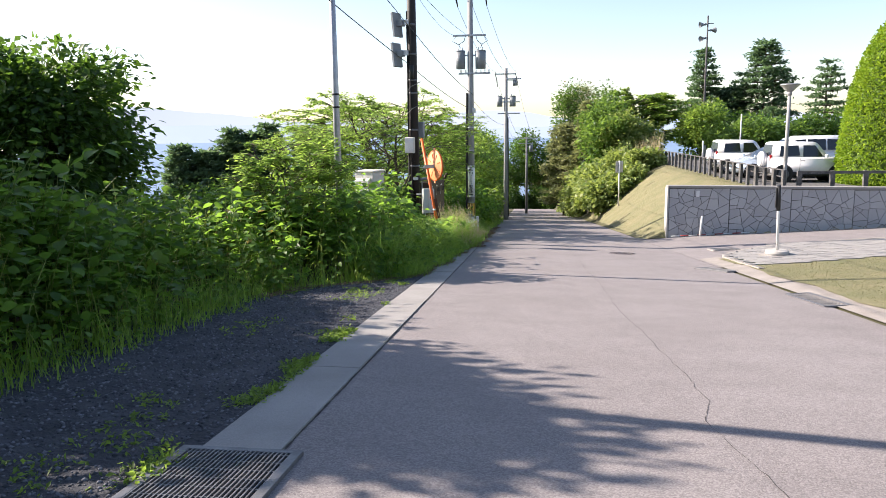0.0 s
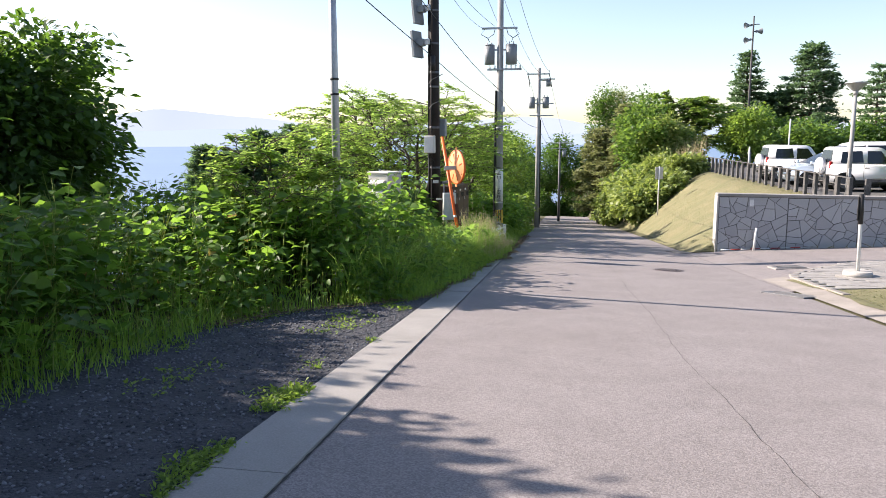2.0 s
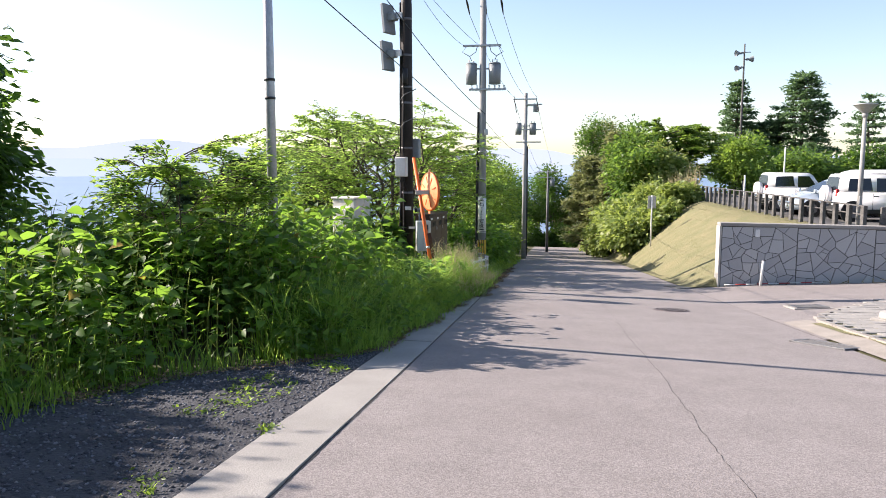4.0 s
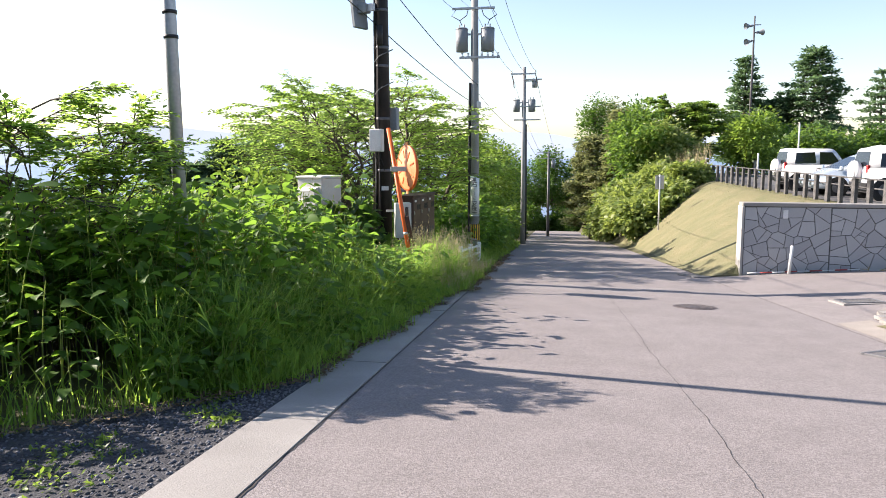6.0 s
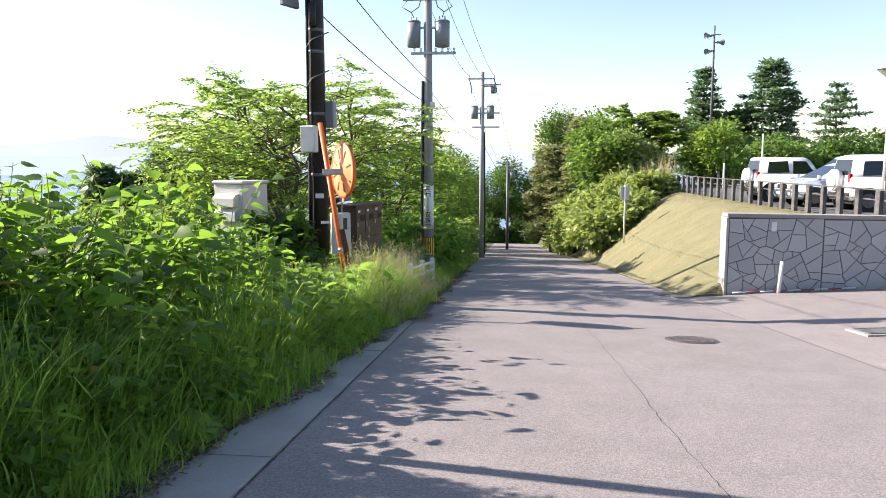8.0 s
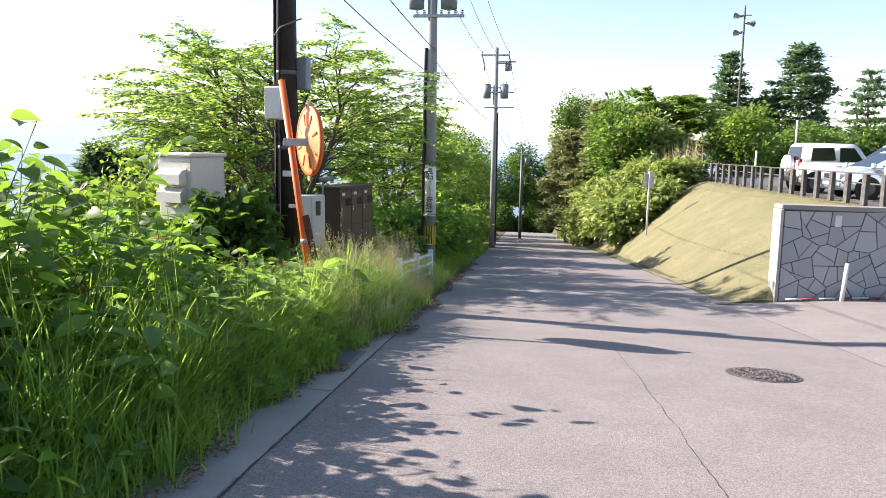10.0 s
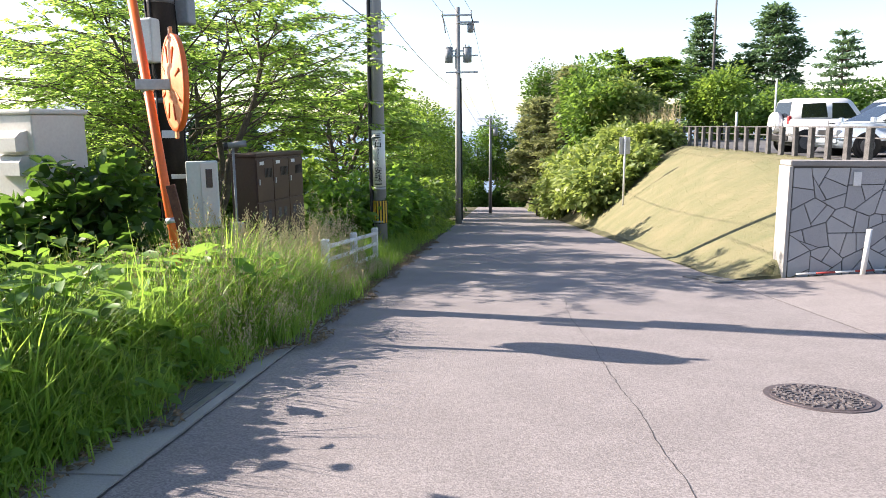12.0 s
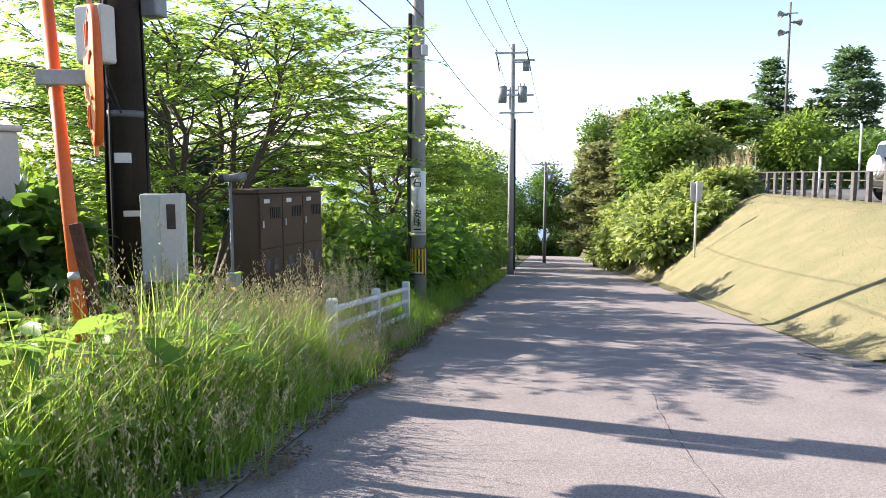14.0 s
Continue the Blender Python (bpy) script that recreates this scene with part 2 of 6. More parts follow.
def poly(bm, pts, z0, z1, inset=0.0):
    """A prism over a flat outline, its top edge drawn in a little."""
    c = sum((Vector((*p, 0)) for p in pts), Vector()) / len(pts)
    low = [bm.verts.new((*p, z0)) for p in pts]
    high = [bm.verts.new((p[0] + (c.x - p[0]) * inset, p[1] + (c.y - p[1]) * inset, z1)) for p in pts]
    bm.faces.new(high)
    for i in range(len(pts)):
        j = (i + 1) % len(pts)
        bm.faces.new((low[i], low[j], high[j], high[i]))
    return bm


def soup(name, verts, faces, material, parent=None, label="", smooth=False):
    """One mesh from arrays."""
    me = bpy.data.meshes.new(name)
    verts, faces = np.asarray(verts, np.float32), np.asarray(faces, np.int32)
    k = faces.shape[1]
    me.vertices.add(len(verts))
    me.vertices.foreach_set("co", verts.ravel())
    me.loops.add(faces.size)
    me.loops.foreach_set("vertex_index", faces.ravel())
    me.polygons.add(len(faces))
    me.polygons.foreach_set("loop_start", np.arange(0, faces.size, k, dtype=np.int32))
    me.polygons.foreach_set("loop_total", np.full(len(faces), k, np.int32))
    me.update(calc_edges=True)
    me.validate()
    if smooth:
        me.polygons.foreach_set("use_smooth", np.ones(len(faces), bool))
    me.materials.append(material)
    ob = new(name, me)
    if parent:
        ob.parent = parent
    return tagged(ob, label)


RNG = np.random.default_rng(7)
LEAF_V = np.array([(0, 0, 0), (0.36, 0.32, 0.07), (0.30, 0.72, 0.03), (0, 1, -0.10), (-0.30, 0.72, 0.03), (-0.36, 0.32, 0.07), (0, 0.5, -0.02)])
LEAF_F = np.array([(0, 1, 6), (1, 2, 6), (2, 3, 6), (3, 4, 6), (4, 5, 6), (5, 0, 6)])
BROAD_V = np.array([(0, 0, 0), (0.2, -0.03, 0.03), (0.37, 0.14, 0.08), (0.38, 0.38, 0.08), (0.27, 0.66, 0.03), (0.1, 0.9, -0.06), (0, 1.05, -0.16),
                    (-0.1, 0.9, -0.06), (-0.27, 0.66, 0.03), (-0.38, 0.38, 0.08), (-0.37, 0.14, 0.08), (-0.2, -0.03, 0.03), (0, 0.36, -0.01), (0, 0.72, -0.05)])
BROAD_F = np.array([(0, 1, 12), (1, 2, 12), (2, 3, 12), (3, 4, 12), (4, 13, 12), (4, 5, 13), (5, 6, 13), (6, 7, 13), (7, 8, 13), (8, 12, 13), (8, 9, 12), (9, 10, 12), (10, 11, 12), (11, 0, 12)])
SMALL_V = np.array([(0, 0, 0), (0.3, 0.5, 0.06), (0, 1, -0.05), (-0.3, 0.5, 0.06)])
SMALL_F = np.array([(0, 1, 2), (0, 2, 3)])


def norm(v):
    return v / np.maximum(np.linalg.norm(v, axis=-1, keepdims=True), 1e-9)


def leaves(pos, way, up, size, tv=LEAF_V, tf=LEAF_F, wide=1.0):
    """Copies of a leaf: its stem at pos, along way, its face to up."""
    n = len(pos)
    y = norm(way)
    x = norm(np.cross(y, up))
    z = np.cross(x, y)
    s = np.broadcast_to(np.asarray(size, float), (n,))[:, None, None]
    t = tv[None] * [wide, 1, 1]
    v = pos[:, None] + s * (t[..., 0:1] * x[:, None] + t[..., 1:2] * y[:, None] + t[..., 2:3] * z[:, None])
    f = tf[None] + (np.arange(n) * len(tv))[:, None, None]
    return v.reshape(-1, 3), f.reshape(-1, 3)


def ball(n, flat=1.0):
    v = norm(RNG.normal(size=(n, 3)))
    v[:, 2] *= flat
    return v


# ---- the lie of the land ----
ROAD_L, ROAD_R, WALL_Y, FENCE_X = 0.09, 5.6, 25.28, 10.7


def road_z(x, y):
    z = 0.216 - 0.0121 * np.clip(x, -1.0, 5.6) - 0.0957 * y
    return z - 0.09 * np.maximum(0, y - 102)


def step(a, b, v):
    k = np.clip((v - a) / (b - a), 0, 1)
    return k * k * (3 - 2 * k)


def ground_z(x, y):
    x, y = np.asarray(x, float), np.asarray(y, float)
    r = road_z(x, y)
    left = -0.04 * np.maximum(0, -2.5 - x) - 0.22 * np.maximum(0, -8 - x)
    side = 0.04 * step(5.6, 6.2, x) + 0.05 * np.maximum(0, x - 5.6)
    k = np.clip((x - 5.9) / 4.5, 0, 1)
    k = 1 - (1 - k) ** 1.35
    top = -0.72 - 0.05 * np.maximum(0, y - 62) - 0.03 * np.maximum(0, x - 45)
    bank = (1 - k) * (r + 0.05 * step(5.58, 5.95, x)) + k * np.maximum(top, r)
    right = np.where(y < WALL_Y + 0.2, r + side, bank)
    return np.maximum(np.where(x < ROAD_L, r + left, np.where(x < 5.6, r, right)), -60)


def gz(x, y):
    return float(ground_z(x, y))


# ---- large structure ----


def sheet(name, left, right, y0, y1, lift, material, label, nx=8, dy=1.0, z_of=ground_z):
    """A surface laid over the land between two edges."""
    ys = np.arange(y0, y1 + dy * 0.5, dy)
    k = np.linspace(0, 1, nx + 1)
    lo, hi = np.array([left(v) for v in ys]), np.array([right(v) for v in ys])
    x = lo[:, None] + (hi - lo)[:, None] * k
    y = np.repeat(ys[:, None], nx + 1, 1)
    v = np.stack([x, y, z_of(x, y) + lift], -1).reshape(-1, 3)
    i = np.arange(len(ys) - 1)[:, None] * (nx + 1) + np.arange(nx)
    f = np.stack([i, i + 1, i + nx + 2, i + nx + 1], -1).reshape(-1, 4)
    return tagged(soup(name, v, f, material), label, name.split("_")[0], kind="structure")


def spread(*runs):
    return np.concatenate([np.arange(a, b, d) for a, b, d in runs])


gx = spread((-900, -100, 100), (-100, -20, 10), (-20, 20, 0.5), (20, 60, 2), (60, 200, 20), (200, 1001, 200))
gy = spread((-300, -40, 40), (-40, -4, 3), (-4, 25, 0.6), (25.28, 25.9, 0.2), (26, 60, 0.8), (60, 120, 2), (120, 300, 15), (300, 1201, 150))
X, Y = np.meshgrid(gx, gy)
gi = np.arange(len(gy) - 1)[:, None] * len(gx) + np.arange(len(gx) - 1)
tagged(soup("ground", np.stack([X, Y, ground_z(X, Y) - 0.03], -1).reshape(-1, 3), np.stack([gi, gi + 1, gi + len(gx) + 1, gi + len(gx)], -1).reshape(-1, 4), SOIL),
       "dark overgrown soil of the hillside falling to the bay", "ground", kind="structure")
road = sheet("road", lambda y: ROAD_L, lambda y: 5.6, -24, 110, 0.0, ASPHALT, "sunlit grey asphalt lane running downhill, with fine cracks", 12, 1.0, road_z)
sheet("side_road", lambda y: 5.6, lambda y: 60.0, 14.6, 25.28, 0.004, ASPHALT, "asphalt side road along the stone wall", 30, 0.5)
sheet("parking_lot", lambda y: FENCE_X + 0.25, lambda y: 42.0, 25.8, 60, 0.02, ASPHALT_DARK, "asphalt car park behind the timber fence", 10, 1.0)
sheet("lawn_bank", lambda y: 5.64 + 0.035 * math.sin(y * 2.1), lambda y: FENCE_X + 0.3, 25.31, 50, 0.006, LAWN, "sunlit mown grass bank, dry in patches", 22, 0.2)
sheet("lawn_verge", lambda y: 6.02 + 0.05 * math.sin(y * 1.9) + 0.03 * math.sin(y * 5.3), lambda y: 30.0, -12, 16.2, 0.02, LAWN, "short mown lawn beside the road", 22, 0.6)
sheet("kerb_gutter", lambda y: 5.66, lambda y: 6.1, -12, 16.4, 0.01, CONCRETE_OLD, "worn concrete gutter between road and lawn", 2, 0.7)
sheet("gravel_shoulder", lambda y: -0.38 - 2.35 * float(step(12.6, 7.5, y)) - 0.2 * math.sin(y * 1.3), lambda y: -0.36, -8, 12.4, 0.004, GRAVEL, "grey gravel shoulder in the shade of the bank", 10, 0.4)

# sea and the far shore
sea_bm = bmesh.new()
bmesh.ops.create_circle(sea_bm, cap_ends=True, radius=4800, segments=64, matrix=Matrix.Translation((0, 0, -52)))
SEA = mat("hazy_sea", (0.17, 0.25, 0.36), (0.16, 0.24, 0.35), 0.001, 0.6, 0, 0.02)
tagged(part("water", sea_bm, SEA), "pale blue hazy bay far below", "sea", kind="structure")


def ridge(name, dist, a0, a1, base, height, seed, colour, peaks=()):
    """A far line of hills round the bay, the haze painted as a pale glow."""
    m = bpy.data.materials.new(name + "_haze_glow")
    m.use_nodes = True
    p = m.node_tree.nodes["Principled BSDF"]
    # air haze put into the colour: nearly black base, pale blue emission
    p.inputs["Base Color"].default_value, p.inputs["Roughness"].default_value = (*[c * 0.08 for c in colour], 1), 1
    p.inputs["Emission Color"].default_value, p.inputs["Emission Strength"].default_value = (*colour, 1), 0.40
    v, f = [], []
    n = 160
    for i in range(n + 1):
        a = radians(a0 + (a1 - a0) * i / n)
        h = height * (0.35 + 0.65 * (0.5 + 0.5 * noise.noise((i * 0.035, seed, 0)) + 0.22 * noise.noise((i * 0.13, seed, 3)) + 0.06 * noise.noise((i * 0.5, seed, 5))))
        for pa, ph, pw in peaks:
            h += ph * math.exp(-((math.degrees(a) - pa) / pw) ** 2)
        x, y = math.sin(a) * dist, math.cos(a) * dist
        v += [(x, y, base), (x * 1.02, y * 1.02, base + max(h * 0.3, 1)), (x * 1.06, y * 1.06, base + max(h, 2))]
    for i in range(n):
        for k in (0, 1):
            f.append((i * 3 + k, i * 3 + 3 + k, i * 3 + 4 + k, i * 3 + 1 + k))
    return tagged(soup(name, v, f, m), "hills across the bay, their haze painted as a pale blue glow", "hills", kind="structure")


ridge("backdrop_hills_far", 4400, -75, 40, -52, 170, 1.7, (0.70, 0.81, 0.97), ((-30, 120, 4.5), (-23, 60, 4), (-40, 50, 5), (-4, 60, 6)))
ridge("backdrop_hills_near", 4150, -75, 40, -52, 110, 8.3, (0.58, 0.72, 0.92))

# ---- gutter strip of concrete slabs ----
strip = tagged(new("gutter_strip"), "pale concrete gutter slabs along the road edge", "gutter", kind="structure")
y = 2.55
while y < 21:
    bm = bmesh.new()
    j = RNG.uniform(-0.004, 0.004)
    v = [bm.verts.new((px, py, float(road_z(px, py)) + pz)) for pz in (-0.12, 0.012 + j) for py in (y + 0.002, y + 1.997) for px in (-0.38, ROAD_L - 0.012)]
    for q in ((4, 5, 7, 6), (0, 1, 5, 4), (1, 3, 7, 5), (3, 2, 6, 7), (2, 0, 4, 6)):
        bm.faces.new([v[k] for k in q])
    part("slab", bm, CONCRETE, strip)
    y += 2.0


def ribbon(name, pts, width, lift, material, parent, label, wander=0.03):
    """A ragged line drawn along the road surface."""
    bm = bmesh.new()
    rows = []
    out = []
    for (ax, ay), (bx, by) in zip(pts, pts[1:]):
        n = max(2, int(math.hypot(bx - ax, by - ay) / 0.07))
        out += [(ax + (bx - ax) * i / n, ay + (by - ay) * i / n) for i in range(n)]
    for i, (px, py) in enumerate(out):
        w = width * RNG.uniform(0.35, 1.5) / 2
        px += RNG.normal() * width * 30 * wander + wander * noise.noise((py * 2.2, px, 1))
        rows.append([bm.verts.new((px + s * w, py, float(road_z(px, py)) + lift)) for s in (-1, 1)])
    for a, b in zip(rows, rows[1:]):
        bm.faces.new((a[0], a[1], b[1], b[0]))
    return part(name, bm, material, parent, label)


ribbon("long_crack", [at(2.6, 1.5), at(2.45, 2.57), at(2.22, 3.76), at(2.3, 4.25), at(2.01, 6.55), at(1.72, 8.6), at(1.44, 11.6), at(1.2, 13.5), at(0.82, 17.3), at(0.54, 19.6), at(0.27, 21.8), at(0.2, 23)], 0.0042, 0.003, CRACK, road, "thin black crack")
ribbon("edge_joint", [(ROAD_L, -6), (ROAD_L, 30)], 0.013, 0.004, CRACK, road, "dark open joint", 0.006)
for a, b in ((at(2.3, 4.1), at(2.9, 4.05)), (at(1.0, 6.8), at(2.1, 6.9)), (at(2.0, 5.5), at(3.4, 5.55)), (at(1.2, 10.1), at(1.5, 10.3)), (at(0.8, 17.3), at(1.0, 17.45)), (at(0.0, 5.6), at(1.4, 5.7)), (at(0.2, 8.2), at(0.5, 8.3))):
    ribbon("short_crack", [a, b], 0.004, 0.003, CRACK, road, "hairline crack")

# ---- stone wall ----
WALL_X0, WALL_X1 = 6.54, 30.0
wall = tagged(new("wall_stone"), "retaining wall of grey crazy-paved stone with concrete cap", "wall", kind="structure")


def wall_top(x):
    return -0.33 - 0.013 * (x - WALL_X0)


bm = bmesh.new()
v = [bm.verts.new((px, py, pz)) for px in (WALL_X0, WALL_X1) for py in (WALL_Y + 0.02, WALL_Y + 0.4) for pz in (-3.0, wall_top(px) - 0.08)]
for q in ((0, 1, 5, 4), (2, 6, 7, 3), (0, 2, 3, 1), (4, 5, 7, 6), (1, 3, 7, 5)):
    bm.faces.new([v[k] for k in q])
bmesh.ops.recalc_face_normals(bm, faces=bm.faces)
part("wall_core", bm, MORTAR, wall)
bm = bmesh.new()
v = [bm.verts.new((px, py, wall_top(px) + pz)) for px in (WALL_X0 - 0.02, WALL_X1) for py in (WALL_Y - 0.03, WALL_Y + 0.43) for pz in (-0.085, 0)]
for q in ((0, 1, 5, 4), (2, 6, 7, 3), (0, 2, 3, 1), (4, 5, 7, 6), (1, 3, 7, 5), (0, 4, 6, 2)):
    bm.faces.new([v[k] for k in q])
bmesh.ops.recalc_face_normals(bm, faces=bm.faces)
bmesh.ops.bevel(bm, geom=bm.edges[:], offset=0.012, segments=2, affect="EDGES")
part("wall_cap", bm, CONCRETE, wall, "grey concrete cap")
bm = boxed(WALL_X0 - 0.01, WALL_Y + 0.19, -1.7, 0.06, 0.43, 2.56, bevel=0.008)
part("end_post", bm, CONCRETE_PALE, wall, "pale concrete end face")


def clip(cell, px, pz, nx, nz):
    """Keeps the part of an outline on the near side of a line."""
    out = []
    for (ax, az), (bx, bz) in zip(cell, cell[1:] + cell[:1]):
        da, db = (ax - px) * nx + (az - pz) * nz, (bx - px) * nx + (bz - pz) * nz
        if da <= 0:
            out.append((ax, az))
        if da * db < 0:
            k = da / (da - db)
            out.append((ax + (bx - ax) * k, az + (bz - az) * k))
    return out


def area(cell):
    return abs(sum(a[0] * b[1] - b[0] * a[1] for a, b in zip(cell, cell[1:] + cell[:1]))) / 2


def stones(x0, x1, z0, z1, seed):
    """Broken slabs of one wall panel: large slabs with small ones filling in between."""
    r = np.random.default_rng(seed)
    seeds, todo, done = [], [], []
    rows = int(round((z1 - z0) / 0.62))
    for i in range(rows):
        for j in range(4):
            px = x0 + (j + 0.5 * (i % 2) + r.uniform(-0.1, 0.6)) * (x1 - x0) / 4
            seeds.append((px, z0 + (i + r.uniform(0.15, 0.85)) * (z1 - z0) / rows, r.uniform(0.0, 0.04)))
    for _ in range(5):
        seeds.append((r.uniform(x0, x1), r.uniform(z0, z1), -r.uniform(0.004, 0.016)))
    for i, (ax, az, aw) in enumerate(seeds):
        cell = [(x0, z0), (x1, z0), (x1, z1), (x0, z1)]
        for j, (bx, bz, bw) in enumerate(seeds):
            dx, dz = bx - ax, bz - az
            d2 = dx * dx + dz * dz
            if i == j or d2 > 1.5 or d2 < 1e-6 or len(cell) < 3:
                continue
            k = 0.5 + (aw - bw) / (2 * d2)
            cell = clip(cell, ax + dx * k, az + dz * k, dx, dz)
        if len(cell) > 2:
            todo.append(cell)
    while todo:
        cell = todo.pop()
        if area(cell) < r.choice([0.05, 0.10, 0.13, 0.17, 0.2]):
            done.append(cell)
            continue
        c = np.mean(cell, 0)
        d = np.array(cell) - c
        u = np.linalg.svd(d)[2][0]
        turn_ = math.atan2(u[1], u[0]) + r.normal() * 0.28
        px, pz = c + u * r.normal() * 0.11 * np.ptp(d @ u)
        for sgn in (1, -1):
            half = clip(cell, px, pz, sgn * math.cos(turn_), sgn * math.sin(turn_))
            if len(half) > 2:
                todo.append(half)
    for cell in done:
        c = [sum(k) / len(cell) for k in zip(*cell)]
        if area(cell) < 0.003:
            continue
        gap = 0.006
        out = cell
        for (ax, az), (bx, bz) in zip(cell, cell[1:] + cell[:1]):
            n = math.hypot(bx - ax, bz - az)
            if n < 1e-4:
                continue
            nx, nz = (bz - az) / n, -(bx - ax) / n
            if (c[0] - ax) * nx + (c[1] - az) * nz > 0:
                nx, nz = -nx, -nz
            out = clip(out, ax - nx * gap, az - nz * gap, nx, nz)
            if len(out) < 3:
                break
        yield c, out


panel = WALL_X0 + 0.03
pi_ = 0
while panel < 18.5:
    x1 = panel + 2.08
    zlow = -2.35 if panel < 9 else -2.2
    for c, outl in stones(panel + 0.006, x1 - 0.006, zlow, wall_top(x1) - 0.085, 40 + pi_):
        if len(outl) > 2:
            bm = bmesh.new()
            poly(bm, [(px - c[0], pz - c[1]) for px, pz in outl], -0.03, 0.018 + RNG.uniform(-0.005, 0.006), 0.022)
            bmesh.ops.recalc_face_normals(bm, faces=bm.faces)
            st = part("stone", bm, STONE, wall)
            st.matrix_local = pose(c[0], WALL_Y + 0.02, c[1], 90, 0, 0)
    panel, pi_ = x1, pi_ + 1
box_bm = boxed(7.55, WALL_Y - 0.02, -0.62, 0.12, 0.02, 0.22, bevel=0.006)
tagged(part("wall_plate", box_bm, WHITE_PAINT), "small pale plate fixed on the stone wall", "plate")

# ---- poles ----


def pole_thing(name, x, y, top, r0, r1, material, label, category="utility pole"):
    z = gz(x, y) - 0.1
    ob = thing(name, x, y, z, label, category)
    part("shaft", rodded((0, 0, 0), (0, 0, top - z), r0, r1, 20), material, ob)
    return ob, z


tx, ty = at(-3.77, 12.9)
thin, thin_z = pole_thing("steel_pole", tx, ty, 6.2, 0.075, 0.055, STEEL, "tall thin galvanised steel pole standing in the undergrowth", "pole")
ox, oy = at(-5.2, 4.25)
pole_thing("steel_pole", ox, oy, 7.5, 0.11, 0.08, STEEL, "tall galvanised steel pole among the roadside weeds", "pole")
p1x, p1y = at(-4.56, 21.76)
p1, p1z = pole_thing("black_pole", p1x, p1y, 9.5, 0.17, 0.125, POLE_BLACK, "black tarred utility pole hung with loudspeakers and boxes")
p2x, p2y = at(-4.31, 30.43)
p2, p2z = pole_thing("utility_pole", p2x, p2y, 8.6, 0.165, 0.105, POLE_GREY, "grey concrete utility pole with two transformers and crossarms")
p3x, p3y = at(-5.2, 48)
p3, p3z = pole_thing("utility_pole", p3x, p3y, 5.7, 0.16, 0.11, POLE_GREY, "grey concrete utility pole with crossarms and transformers")
p4x, p4y = at(-6.2, 70)
p4, p4z = pole_thing("utility_pole", p4x, p4y, 0.95, 0.13, 0.09, DULL, "distant grey utility pole beside the lane")
hx, hy = at(10.0, 70.0)
horn, horn_z = pole_thing("loudspeaker_pole", hx, hy, 11.5, 0.13, 0.06, TIMBER, "tall dark pole carrying horn loudspeakers in the car park", "pole")


# fittings of the black pole
for z0, px, py in ((5.0, -5.0, 21.62), (4.08, -5.02, 21.6)):
    sx, sy = at(px, py)
    sp = thing("flat_loudspeaker", sx, sy, z0, "dark grey flat panel loudspeaker bracketed to the black pole", "loudspeaker", "loudspeakers on the black pole", turn=-24)
    part("panel", boxed(0, 0, 0, 0.09, 0.46, 0.74, bevel=0.015, m=pose(0, 0, 0, 0, -6, 0)), TRANSF, sp)
    part("driver_box", boxed(0.15, 0, 0.04, 0.22, 0.2, 0.2, bevel=0.02), TRANSF, sp)
    part("bracket", boxed(0.33, 0.0, 0.05, 0.2, 0.06, 0.16, bevel=0.01), STEEL, sp)
bx = thing("junction_box", *at(-4.62, 21.53), 1.02, "white plastic junction box strapped to the black pole", "box", turn=-12)
part("housing", boxed(0, -0.03, 0.25, 0.30, 0.17, 0.50, bevel=0.025), CABINET, bx)
part("lid_seam", boxed(0, -0.118, 0.25, 0.27, 0.01, 0.46, bevel=0.004), WHITE_PAINT, bx)
for k in (-0.06, 0.0, 0.06):
    part("cable_tail", tube(bmesh.new(), [(k, 0, 0), (k, 0.02, -0.12), (k + 0.05, 0.06, -0.3), (k * 0.3 + 0.1, 0.1, -0.42)], 0.009), WIRE, bx)
bx = thing("junction_box", *at(-4.36, 21.95), 1.5, "grey junction box high on the black pole", "box", turn=-12)
part("housing", boxed(0, 0, 0.25, 0.2, 0.16, 0.5, bevel=0.02), TRANSF, bx)
for zz in (-1.0, 0.6, 1.75, 2.9, 3.3, 4.1, 5.0):
    part("steel_band", rodded((0, 0, zz - p1z - 0.03), (0, 0, zz - p1z + 0.03), 0.172 - 0.0037 * (zz + 2), None, 20), DULL, p1)
for k, (a, r_) in enumerate(((-150, 0.016), (-165, 0.022), (-110, 0.012), (40, 0.018))):
    ca, sa = math.cos(radians(a)), math.sin(radians(a))
    part("riser_cable", tube(bmesh.new(), [(ca * (0.185 - 0.004 * i), sa * (0.185 - 0.004 * i) + 0.01 * math.sin(i * 1.7 + k), 0.2 + i * 0.8) for i in range(10)], r_), WIRE, p1)
for zz in (2.4, 3.1):
    part("cable_hook", tube(bmesh.new(), [(-0.13, -0.14, zz - p1z - 0.12), (-0.02, -0.2, zz - p1z), (0.17, -0.12, zz - p1z + 0.1), (0.25, 0.0, zz - p1z + 0.16)], 0.013), DULL, p1)
part("splice_case", rodded((0.0, -0.19, 3.35 - p1z), (0.0, -0.19, 3.75 - p1z), 0.07), BLACK_BAND, p1)
part("number_plate", boxed(0.06, -0.168, 0.2 - p1z, 0.16, 0.012, 0.09), WHITE_PAINT, p1, "small white number plate")

